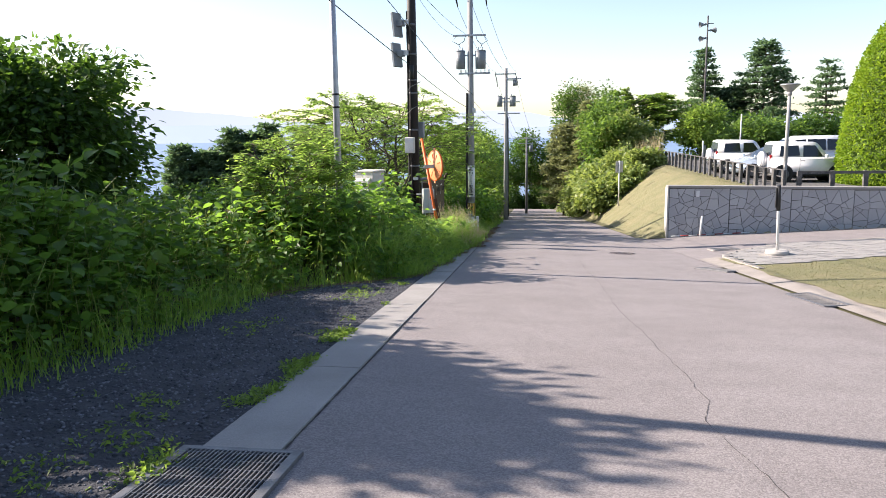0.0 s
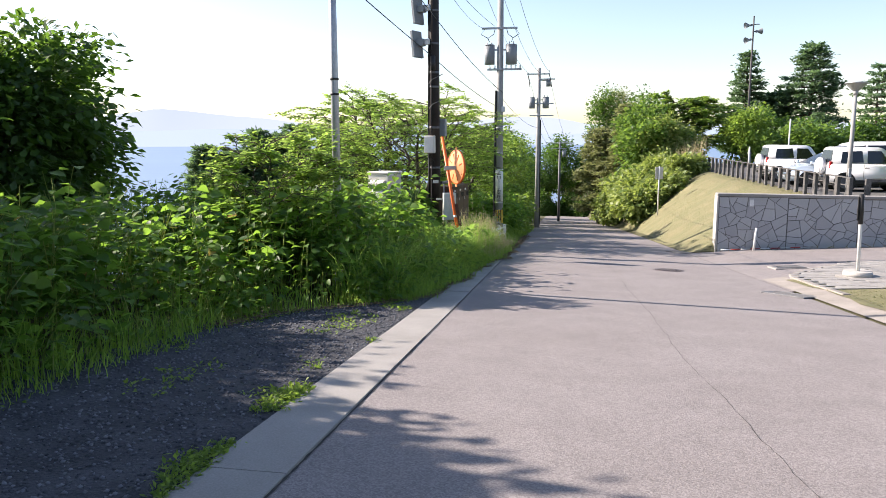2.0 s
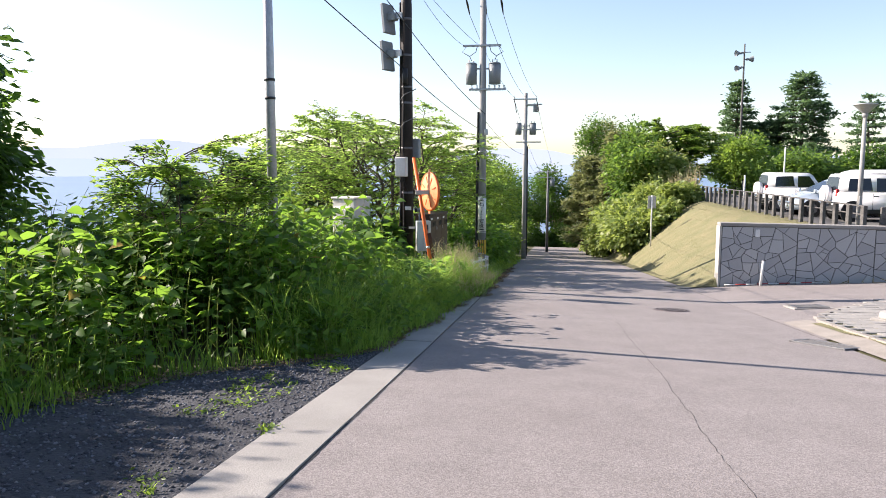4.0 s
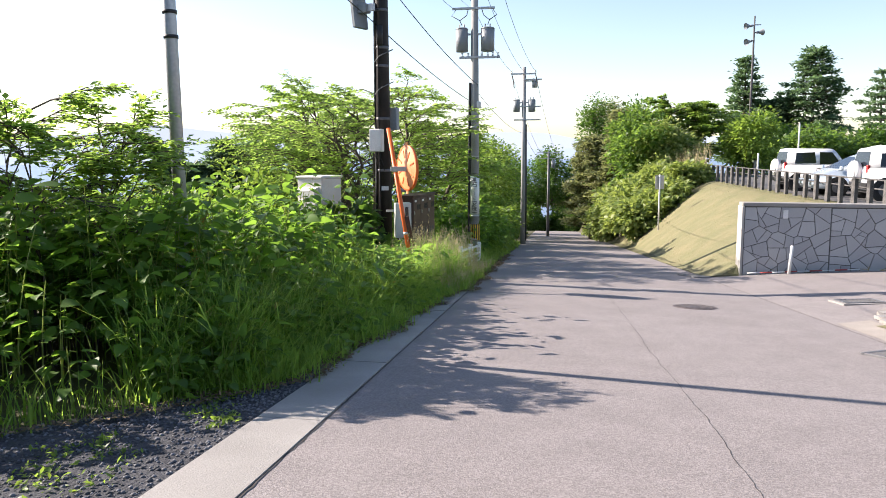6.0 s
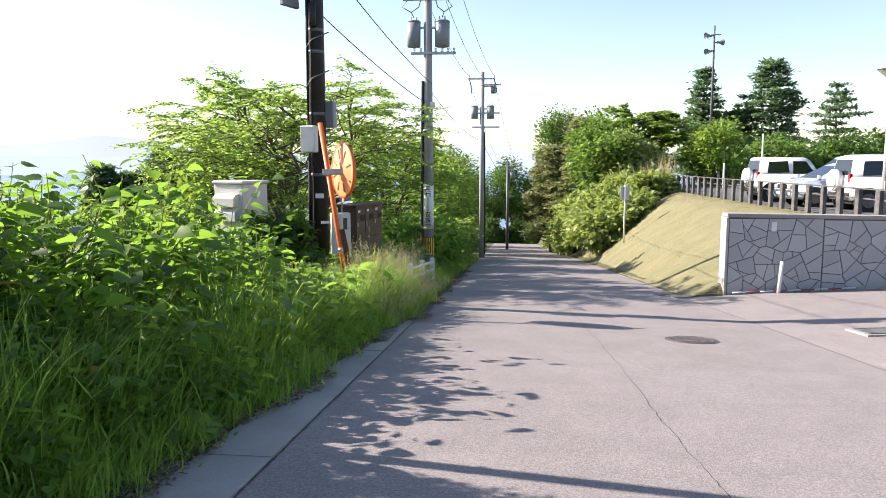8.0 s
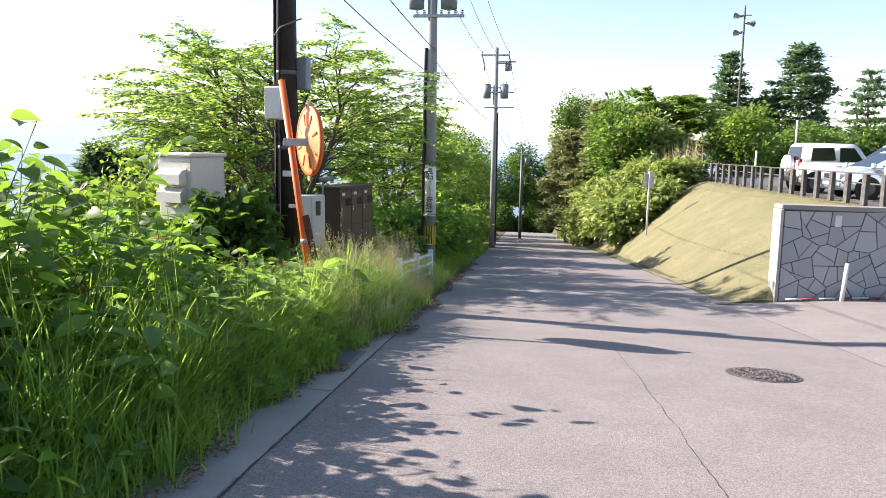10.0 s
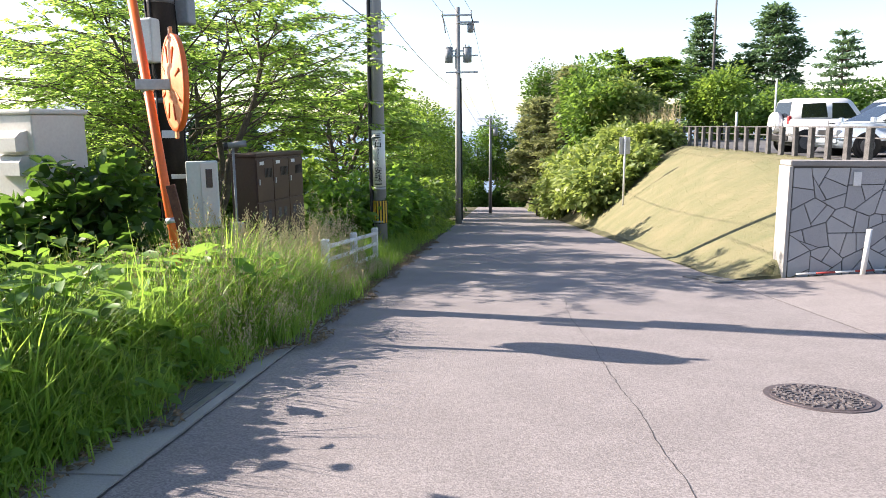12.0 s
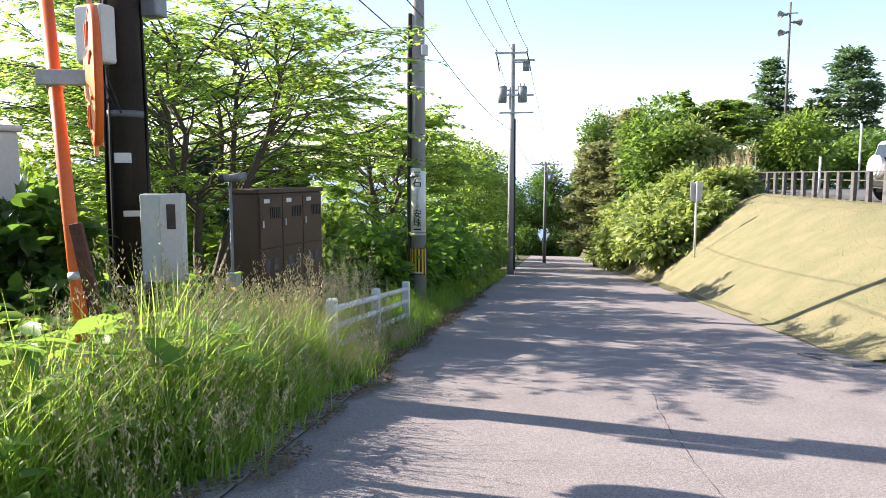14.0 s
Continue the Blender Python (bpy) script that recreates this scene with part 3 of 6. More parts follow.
# meter cabinet hung beside the black pole
mc = thing("meter_cabinet", *at(-4.08, 21.6), -0.9, "pale green metal meter cabinet fixed to the black pole", "cabinet", turn=22)
part("body", boxed(0, 0, 0.39, 0.36, 0.24, 0.78, bevel=0.012), CABINET_GREEN, mc)
door = part("door", boxed(0.075, -0.125, 0.39, 0.19, 0.014, 0.74, bevel=0.005), CABINET, mc)
part("window", boxed(0.075, -0.134, 0.58, 0.075, 0.008, 0.22, bevel=0.004), GLASS_DARK, door, "dark meter window")
part("lock", rodded((0.0, -0.145, 0.3), (0.0, -0.13, 0.3), 0.014), STEEL, door)
part("bracket", boxed(-0.2, 0.1, 0.6, 0.3, 0.04, 0.05), STEEL, mc)

# traffic mirror seen from behind
mb, mt = Vector((-0.96, 19.81, -1.8)), Vector((-1.60, 20.42, 1.48))
mirror = thing("traffic_mirror", mb.x, mb.y, mb.z, "round orange traffic mirror seen from behind on a leaning orange post", "traffic mirror")
part("post", rodded((0, 0, 0), mt - mb, 0.044, 0.044, 16), ORANGE, mirror)
part("post_cap", rodded(mt - mb, (mt - mb) * 1.004, 0.046, 0.02, 16), ORANGE, mirror)
mc_ = Vector((-1.21, 20.33, 0.69)) - mb
turn_m = Matrix.Translation(mc_) @ Matrix.Rotation(radians(-53.5), 4, "Z") @ Matrix.Rotation(radians(90), 4, "X") @ Matrix.Scale(0.95, 4)
bm = bmesh.new()
rings = []
for rr, zz in ((0.02, 0.052), (0.15, 0.052), (0.19, 0.03), (0.39, 0.022), (0.415, 0.010), (0.45, 0.012), (0.463, 0.0), (0.463, -0.03), (0.44, -0.03)):
    rings.append([bm.verts.new((rr * math.cos(k * math.tau / 40), rr * math.sin(k * math.tau / 40), zz)) for k in range(40)])
for a, b in zip(rings, rings[1:]):
    for k in range(40):
        bm.faces.new((a[k], a[(k + 1) % 40], b[(k + 1) % 40], b[k])).smooth = True
bm.faces.new(rings[0])
bmesh.ops.transform(bm, matrix=turn_m, verts=bm.verts)
shell = part("back_shell", bm, ORANGE_SUN, mirror, "sun-faded orange back shell")
for k in range(8):
    a = k * math.tau / 8 + 0.3
    bm = boxed(0.30 * math.cos(a), 0.30 * math.sin(a), 0.030, 0.17, 0.03, 0.016, bevel=0.006, m=turn_m @ Matrix.Rotation(a, 4, "Z") @ Matrix.Translation((0.30 - 0.30 * math.cos(a), -0.30 * math.sin(a), 0)))
    part("rib", bm, ORANGE, shell)
bm = bmesh.new()
bmesh.ops.create_circle(bm, cap_ends=True, radius=0.445, segments=40, matrix=turn_m @ Matrix.Translation((0, 0, -0.026)))
MIRROR = mat("mirror_glass", (0.9, 0.9, 0.9), (0.88, 0.88, 0.88), 1, 0.13, 0, 5, metal=1.0)
part("mirror_face", bm, MIRROR, mirror, "convex mirror face")
bm = bmesh.new()
ring_a = [[bm.verts.new((rr * math.cos(k * math.tau / 48), rr * math.sin(k * math.tau / 48), zz)) for k in range(48)] for rr, zz in ((0.445, 0.016), (0.478, 0.016), (0.482, 0.0), (0.478, -0.036), (0.445, -0.036))]
for a, b in zip(ring_a, ring_a[1:]):
    for k in range(48):
        bm.faces.new((a[k], a[(k + 1) % 48], b[(k + 1) % 48], b[k])).smooth = True
bmesh.ops.transform(bm, matrix=turn_m, verts=bm.verts)
part("rim", bm, ORANGE, mirror, "deeper orange rim")
for a in (90, -90):
    part("tab", boxed(0.50 * math.cos(radians(a)), 0.50 * math.sin(radians(a)), 0.0, 0.08, 0.10, 0.03, bevel=0.01, m=turn_m), ORANGE_SUN, mirror)
pm = mb + (mt - mb) * ((0.66 - mb.z) / (mt.z - mb.z)) - mb
bm = bmesh.new()
box(bm, 0, 0, 0, (mc_ - pm).length + 0.12, 0.06, 0.10, 0.008, Matrix.Translation((pm + mc_) / 2 + Vector((-0.02, -0.05, 0))) @ Matrix.Rotation(math.atan2(mc_.y - pm.y, mc_.x - pm.x), 4, "Z"))
part("bracket", bm, STEEL, mirror)
part("clamp", rodded(pm + Vector((0, 0, -0.05)), pm + Vector((0, 0, 0.05)), 0.056), STEEL, mirror)
board_at = (mt - mb) * (1.22 / (mt.z - mb.z)) + Vector((0.085, -0.01, 0))
part("name_board", boxed(0, 0, 0, 0.085, 0.03, 0.66, bevel=0.004, m=Matrix.Translation(board_at) @ Matrix.Rotation(math.atan2(mt.x - mb.x, mt.z - mb.z), 4, "Y")), mat("rusted_board", (0.14, 0.06, 0.04), (0.07, 0.03, 0.025), 9, 0.8, 0.002, 40), mirror, "narrow rust-brown board")
for zz in (0.72, 1.18):
    part("band", rodded((mt - mb) * (zz / (mt.z - mb.z)), (mt - mb) * ((zz + 0.05) / (mt.z - mb.z)), 0.05), STEEL, mirror)

# cream cabinet in the undergrowth
cx, cy = -3.5, 21.76
cab = thing("equipment_cabinet", cx, cy, -1.0, "cream metal equipment cabinet with a hooded vent among leaves", "cabinet", turn=-21)
part("body", boxed(0, 0, 0.72, 0.69, 0.69, 1.44, bevel=0.02), CABINET, cab)
part("roof", boxed(0, 0, 1.47, 0.75, 0.75, 0.06, bevel=0.02), CABINET, cab)
for zz, dd in ((1.13, 0.16), (0.86, 0.14)):
    bm = bmesh.new()
    rows = [[bm.verts.new((xx, yy, zz + h)) for xx in (-0.25, 0.25)] for yy, h in ((-0.34, 0.13), (-0.34 - dd * 0.6, 0.11), (-0.34 - dd, 0.05), (-0.34 - dd, -0.10), (-0.34, -0.10))]
    for a, b in zip(rows, rows[1:] + rows[:1]):
        bm.faces.new((a[0], a[1], b[1], b[0]))
    bm.faces.new([q[0] for q in rows])
    bm.faces.new([q[1] for q in rows][::-1])
    bmesh.ops.recalc_face_normals(bm, faces=bm.faces)
    part("vent_hood", bm, CABINET, cab)
part("plinth", boxed(0, 0, -0.35, 0.78, 0.78, 0.74, bevel=0.01), CONCRETE, cab, "concrete plinth")

# brown switch cabinet
bc = thing("switch_cabinet", -2.01, 25.67, -2.2, "dark brown metal switch cabinet with louvres and white labels", "cabinet", turn=79)
part("body", boxed(0, 0, 1.0, 1.66, 0.45, 2.0, bevel=0.012), BROWN, bc)
part("roof", boxed(0, 0, 2.03, 1.72, 0.52, 0.06, bevel=0.012), BROWN, bc)
for i in range(3):
    d = part("door", boxed(-0.55 + i * 0.55, -0.235, 1.62, 0.535, 0.02, 0.68, bevel=0.006), BROWN, bc)
    part("label_plate", boxed(-0.66 + i * 0.55, -0.248, 1.9, 0.13, 0.006, 0.055), WHITE_PAINT, d, "small white label")
    for k in range(6):
        part("louvre", boxed(-0.56 + i * 0.55 + k * 0.045, -0.248, 1.74, 0.022, 0.01, 0.15), BLACK_BAND, d)
    part("door_latch", boxed(-0.76 + i * 0.55, -0.25, 1.6, 0.03, 0.02, 0.09), STEEL, d)
    d = part("lower_door", boxed(-0.55 + i * 0.55, -0.235, 0.80, 0.535, 0.02, 0.92, bevel=0.006), BROWN, bc)
    for k in (0, 1):
        part("notice", boxed(-0.66 + i * 0.55 + k * 0.2, -0.248, 1.05, 0.1, 0.006, 0.16), TIMBER, d, "faded notice")
GRATE_GREY = mat("dull_conduit", (0.26, 0.265, 0.27), (0.18, 0.185, 0.19), 8, 0.6, 0, 40, metal=0.3)
cd = thing("conduit_post", -2.2, 24.55, -2.3, "grey conduit post with meter box and small camera housing", "post")
part("conduit", rodded((0, 0, 0), (0, 0, 2.3), 0.02), GRATE_GREY, cd)
part("meter_box", boxed(0.03, -0.05, 1.0, 0.16, 0.12, 0.22, bevel=0.012), STEEL, cd)
hs = part("camera_housing", rodded((-0.06, -0.06, 2.3), (0.2, 0.05, 2.33), 0.05, 0.05), GRATE_GREY, cd)
part("hood", rodded((-0.12, -0.085, 2.29), (-0.06, -0.06, 2.3), 0.06, 0.054), BLACK_BAND, hs)

# white pipe rail
rl = thing("guard_rail", *at(-3.06, 22.9), -1.98, "low white pipe guard rail with square posts at the road edge", "guard rail")
ra, rb = Vector((*at(-3.06, 22.9), 0)), Vector((*at(-3.34, 26.5), 0))
for k in (0.02, 0.5, 0.98):
    q = (rb - ra) * k
    part("post", boxed(q.x, q.y, 0.33 - 0.34 * k, 0.11, 0.11, 0.8, bevel=0.02), WHITE_PAINT, rl)
for h in (0.62, 0.43, 0.22):
    part("rail", rodded((0.02, 0.0, h), ((rb - ra).x + 0.02, (rb - ra).y, h - 0.34), 0.034), WHITE_PAINT, rl)


def arm(parent, z, x0, x1, y=-0.13, s=0.075):
    return part("crossarm", boxed((x0 + x1) / 2, y, z, x1 - x0, s, s, bevel=0.008), STEEL, parent)


def insulator(parent, x, z, y=-0.13, up=0.13):
    bm = bmesh.new()
    for k in range(3):
        rod(bm, (x, y, z + up * k / 3), (x, y, z + up * (k + 0.6) / 3), 0.045, 0.03, 10)
    return part("insulator", bm, WHITE_PAINT, parent)


def can(parent, x, z0, z1, r, y=-0.05):
    bm = rodded((x, y, z0), (x, y, z1), r, r * 1.03, 20)
    rod(bm, (x, y, z1), (x, y, z1 + 0.05), r * 1.08, r * 0.9, 20)
    c = part("transformer", bm, TRANSF, parent, "grey transformer can")
    for k in (-0.08, 0.08):
        part("bushing", rodded((x + k, y, z1 + 0.04), (x + k, y, z1 + 0.17), 0.03, 0.02, 8), WHITE_PAINT, c)
    part("hanger", boxed(x * 0.5, y, (z0 + z1) / 2 + 0.2, abs(x), 0.05, 0.06), STEEL, c)
    return c


# fittings of the concrete pole with two transformers
for z, x0, x1 in ((7.52, -0.72, 0.68), (5.68, -0.73, 0.68), (4.1, -0.5, 0.86)):
    a = arm(p2, z - p2z, x0, x1)
for x in (-0.4, -0.2, 0.25, 0.45, 0.62, 0.8):
    insulator(p2, x, 4.14 - p2z)
for x in (-0.66, 0.0, 0.62):
    part("strain_insulator", tube(bmesh.new(), [(x, -0.1, 7.48 - p2z), (x + 0.02, 0.5, 7.3 - p2z), (x + 0.04, 1.1, 7.05 - p2z)], lambda k: 0.045 if 0.3 < k < 0.9 else 0.02), BLACK_BAND, p2)
can(p2, -0.42, 4.3 - p2z, 5.02 - p2z, 0.2)
can(p2, 0.44, 4.3 - p2z, 5.02 - p2z, 0.22)
for k, (a, b) in enumerate(((-0.6, -0.42), (-0.2, -0.42), (0.25, 0.44), (0.6, 0.44))):
    part("jumper_wire", tube(bmesh.new(), [(a, -0.12, 5.66 - p2z), (a * 1.25, -0.16, 5.45 - p2z), (b * 1.15, -0.14, 5.3 - p2z), (b, -0.06, 5.16 - p2z)], 0.014), WIRE, p2)
part("riser_pipe", tube(bmesh.new(), [(-0.2, -0.06, 0.3), (-0.19, -0.06, 2.5), (-0.17, -0.06, 5.0), (-0.15, -0.06, 6.1)], 0.045, 10), BLACK_BAND, p2, "black cable riser")
for zz in (0.8, 1.6, 2.8, 3.6, 4.6):
    part("steel_band", rodded((-0.02, -0.01, zz), (-0.02, -0.01, zz + 0.05), 0.185 - 0.006 * zz, None, 20), STEEL, p2)
part("terminal_box", boxed(0.15, -0.1, 2.55 - p2z, 0.14, 0.12, 0.22, bevel=0.02), WHITE_PAINT, p2)
GLYPH = mat("black_lettering", (0.03, 0.03, 0.035), (0.02, 0.02, 0.02), 9, 0.6)
bm = bmesh.new()
rows = []
for z in (-1.14 - p2z, 0.18 - p2z):
    rows.append([[bm.verts.new((rr * math.cos(radians(a)), rr * math.sin(radians(a)), z)) for a in range(-165, -19, 12)] for rr in (0.166, 0.174)])
(ia, oa), (ib, ob_) = rows
for a, b in ((oa, ob_), (ib, ia), (ia, oa), (ob_, ib)):
    for k in range(len(a) - 1):
        bm.faces.new((a[k], a[k + 1], b[k + 1], b[k])).smooth = True
for k in (0, -1):
    bm.faces.new((ia[k], oa[k], ob_[k], ib[k]))
bmesh.ops.recalc_face_normals(bm, faces=bm.faces)
plate = part("advert_plate", bm, mat("white_sheet_metal", (0.80, 0.80, 0.76), (0.70, 0.70, 0.66), 4, 0.5, 0, 40), p2, "tall white advertising plate bent round the pole")


def sign_text(words, x, y, z, size, parent):
    cu = bpy.data.curves.new("lettering", "FONT")
    cu.body, cu.size, cu.extrude, cu.align_x, cu.align_y = words, size, 0.002, "CENTER", "CENTER"
    cu.materials.append(GLYPH)
    ob = new("lettering", cu)
    ob.parent = parent
    ob.matrix_local = pose(x, y, z, 90, 0, 0)
    return ob


sign_text("石", 0.0, -0.179, -0.13 - p2z, 0.21, plate)
for k, ch in enumerate("クリーニング"):
    if ch == "ー":
        part("lettering", boxed(0.0, -0.179, -0.28 - p2z - k * 0.072, 0.012, 0.004, 0.06), GLYPH, plate)
    else:
        sign_text(ch, 0.0, -0.179, -0.28 - p2z - k * 0.072, 0.085, plate)
sign_text("安", 0.0, -0.179, -0.77 - p2z, 0.19, plate)
sign_text("珠", 0.0, -0.179, -0.95 - p2z, 0.19, plate)
for z, w, h in ((0.10, 0.14, 0.018), (0.06, 0.11, 0.016), (0.02, 0.15, 0.018), (-1.08, 0.16, 0.03)):
    part("lettering_block", boxed(0.0, -0.178, z - p2z, w, 0.004, h), GLYPH, plate)
guard = part("striped_guard", rodded((0, 0, -2.03 - p2z), (0, 0, -1.47 - p2z), 0.178, 0.176, 24), BLACK_BAND, p2, "yellow and black striped guard")
for k in range(6):
    a = -math.pi / 2 + (k - 2.5) * 0.42
    part("yellow_stripe", boxed(0.176 * math.cos(a), 0.176 * math.sin(a), -1.75 - p2z, 0.012, 0.04, 0.54, m=Matrix.Translation((0.176 * math.cos(a), 0.176 * math.sin(a), 0)) @ Matrix.Rotation(a, 4, "Z") @ Matrix.Translation((-0.176 * math.cos(a), -0.176 * math.sin(a), 0))), YELLOW, guard)

for z, x0, x1 in ((5.32, -0.75, 0.68), (5.0, 0.0, 1.0), (3.5, -0.3, 0.95), (2.75, -0.55, 0.95)):
    arm(p3, z - p3z, x0, x1)
can(p3, -0.42, 3.2 - p3z, 3.85 - p3z, 0.19)
can(p3, 0.45, 3.2 - p3z, 3.85 - p3z, 0.2)
can(p3, 0.6, 4.55 - p3z, 4.9 - p3z, 0.14)
for x in (-0.7, 0.64):
    insulator(p3, x, 5.36 - p3z, up=0.2)
    part("strain_insulator", tube(bmesh.new(), [(x, -0.1, 5.3 - p3z), (x + 0.1, -0.3, 4.9 - p3z), (x + 0.16, -0.5, 4.5 - p3z)], 0.03), BLACK_BAND, p3)
part("riser_pipe", tube(bmesh.new(), [(0.17, -0.06, 0.3), (0.16, -0.06, 3.0), (0.14, -0.06, 7.0)], 0.04, 10), BLACK_BAND, p3, "black cable riser")
for z, x0, x1 in ((0.8, -1.0, 1.0), (0.3, -0.8, 0.6)):
    arm(p4, z - p4z, x0, x1)
can(p4, 0.4, -0.5 - p4z, 0.1 - p4z, 0.18)

for zz, r_ in ((0.9, 0.078), (2.2, 0.075), (2.45, 0.075)):
    part("clamp", rodded((0, 0, zz - thin_z), (0, 0, zz - thin_z + 0.035), r_, None, 16), BLACK_BAND, thin)

# horn loudspeakers on the tall dark pole
for z, a, tilt in ((10.75, 200, 5), (10.2, 20, -5), (9.6, 215, 12)):
    d = Vector((math.cos(radians(a)), math.sin(radians(a)) * 0.7, -math.sin(radians(tilt)))).normalized()
    bm = bmesh.new()
    o = Vector((0, 0, z - horn_z))
    rod(bm, o, o + d * 0.35, 0.05, 0.05)
    rod(bm, o + d * 0.35, o + d * 0.75, 0.06, 0.27, 18, cap=False)
    rod(bm, o + d * 0.2, o + d * 0.36, 0.1, 0.1)
    part("horn_speaker", bm, TRANSF, horn, "grey horn loudspeaker")
part("crossbar", rodded((-0.45, 0, 10.8 - horn_z), (0.5, 0, 10.8 - horn_z), 0.035), TIMBER, horn)
part("control_box", boxed(-0.1, -0.2, 2.2, 0.45, 0.3, 0.9, bevel=0.03), TRANSF, horn)

# ---- cables ----


def cable(a, b, sag, r=0.011, label="black overhead cable slung between poles"):
    a, b = Vector(a), Vector(b)
    pts = [a.lerp(b, i / 24) - Vector((0, 0, sag * 4 * (i / 24) * (1 - i / 24))) for i in range(25)]
    return tagged(part("overhead_cable", tube(bmesh.new(), pts, r, 5), WIRE), label, "cable", "overhead cables")


cable((p1x - 0.1, p1y - 0.14, 3.8), (p2x - 0.1, p2y - 0.12, 2.65), 0.1, 0.011)
cable((p1x + 0.1, p1y - 0.12, 4.75), (p2x + 0.12, p2y - 0.1, 3.2), 0.14, 0.011)
cable((-2.7, -14, 6.5), (p1x - 0.1, p1y - 0.14, 3.8), 0.3, 0.011)
cable((-2.3, -14, 8.0), (p1x + 0.1, p1y - 0.12, 4.75), 0.3, 0.011)
cable((p1x, p1y, 6.2), (p2x - 0.7, p2y - 0.1, 5.7), 0.25, 0.007)
cable((p1x, p1y, 6.3), (p2x - 0.2, p2y - 0.1, 5.75), 0.12, 0.007)
for x in (-0.62, 0.04, 0.66):
    cable((p2x + x, p2y + 1.0, 7.05), (p3x + x * 1.05, p3y - 0.1, 5.4), 0.45, 0.009)
cable((p2x, p2y, 3.1), (p3x, p3y, 2.0), 0.3, 0.009)
cable((p3x, p3y, 2.0), (p4x, p4y, -0.6), 0.35, 0.009)
for x in (-0.7, 0.64):
    cable((p3x + x, p3y, 5.36), (p4x + x, p4y, 0.85), 0.5, 0.009)

# ---- signs, lamp, fence ----
qx, qy = at(2.2, 42.83)
sg = thing("road_sign", qx, qy, gz(qx, qy) - 0.05, "grey back of a small road sign on a white post", "road sign")
part("post", rodded((0, 0, 0), (0, 0, 2.75), 0.038), WHITE_PAINT, sg)
part("plate", boxed(0.02, 0.05, 2.38, 0.46, 0.02, 0.66, bevel=0.006, m=pose(0, 0, 0, 0, 0, 18)), STEEL, sg, "bare grey metal plate")
for zz in (2.2, 2.55):
    part("bracket", boxed(0, 0.02, zz, 0.2, 0.05, 0.04), STEEL, sg)

qx, qy = at(5.42, 16.85)
z0 = gz(qx, qy)
st = thing("sign_stand", qx, qy, z0, "slim white post sign on a round concrete foot", "sign stand", turn=35)
bm = rodded((0, 0, 0.06), (0, 0, 0.16), 0.27, 0.25, 24)
part("foot", bm, CONCRETE_PALE, st, "round concrete foot")
part("base_slab", boxed(0.12, 0, 0.03, 0.8, 0.55, 0.07, bevel=0.01), CONCRETE, st)
part("post", rodded((0, 0, 0.14), (-0.07, 0, 1.62), 0.032), WHITE_PAINT, st)
part("sleeve", rodded((-0.045, 0, 1.08), (-0.075, 0, 1.66), 0.045, 0.045), BLACK_BAND, st)
part("panel", boxed(-0.11, 0.02, 1.38, 0.05, 0.02, 0.46, bevel=0.005), BLACK_BAND, st)


lx, ly = at(8.38, 30.03)
lamp = thing("street_lamp", lx, ly, -0.75, "grey post-top street lamp with a conical shade by the car park", "street lamp")
part("post", rodded((0, 0, 0), (0, 0, 3.7), 0.085, 0.06, 16), POLE_GREY, lamp)
part("collar", rodded((0, 0, 3.62), (0, 0, 3.76), 0.085, 0.085, 16), POLE_GREY, lamp)
part("shade", rodded((0, 0, 3.76), (0, 0, 4.02), 0.10, 0.36, 24, cap=False), STEEL, lamp, "pale conical shade")
part("top_disc", rodded((0, 0, 4.02), (0, 0, 4.06), 0.38, 0.34, 24), STEEL, lamp)
part("handbox", boxed(0.0, -0.075, 0.9, 0.1, 0.06, 0.35, bevel=0.01), POLE_GREY, lamp)

fence = thing("timber_fence", FENCE_X, 25.9, -0.74, "low weathered timber fence with broad posts and thin rails", "fence")
post_bm = boxed(0, 0, 0.42, 0.11, 0.22, 0.95, bevel=0.012)
first = part("post", post_bm, TIMBER, fence)
first.matrix_local = pose(0, 0.2, 0)
for k in range(1, 26):
    o = first.copy()
    scene.collection.objects.link(o)
    o.parent = fence
    yy = 0.2 + k * 1.05
    bend = -0.05 * max(0, k - 21) ** 1.6
    o.matrix_local = pose(bend, yy, RNG.uniform(-0.02, 0.01), 0, RNG.uniform(-1.2, 1.2), RNG.uniform(-4, 4))
for k in range(0, 25):
    y0, y1 = 0.2 + k * 1.05, 0.2 + (k + 1) * 1.05
    b0, b1 = -0.05 * max(0, k - 21) ** 1.6, -0.05 * max(0, k - 20) ** 1.6
    for zz, w, h in ((0.88, 0.09, 0.035), (0.62, 0.035, 0.035)):
        m = Matrix.Translation(((b0 + b1) / 2 + (0.0 if zz > 0.8 else 0.075), (y0 + y1) / 2, zz)) @ Matrix.Rotation(math.atan2(-(b1 - b0), y1 - y0), 4, "Z")
        part("rail", boxed(0, 0, 0, w, 1.06, h, bevel=0.006, m=m), TIMBER, fence)
fence_b = thing("timber_fence", FENCE_X, 26.0, -0.74, "dark weathered timber fence with one heavy rail above the wall", "fence")
for k in range(7):
    part("post", boxed(0.5 + k * 1.12, 0, 0.40, 0.16, 0.12, 0.92, bevel=0.012), TIMBER, fence_b)
for k in range(6):
    part("rail", boxed(1.06 + k * 1.12, -0.02, 0.80, 1.11, 0.06, 0.10, bevel=0.01), TIMBER, fence_b)
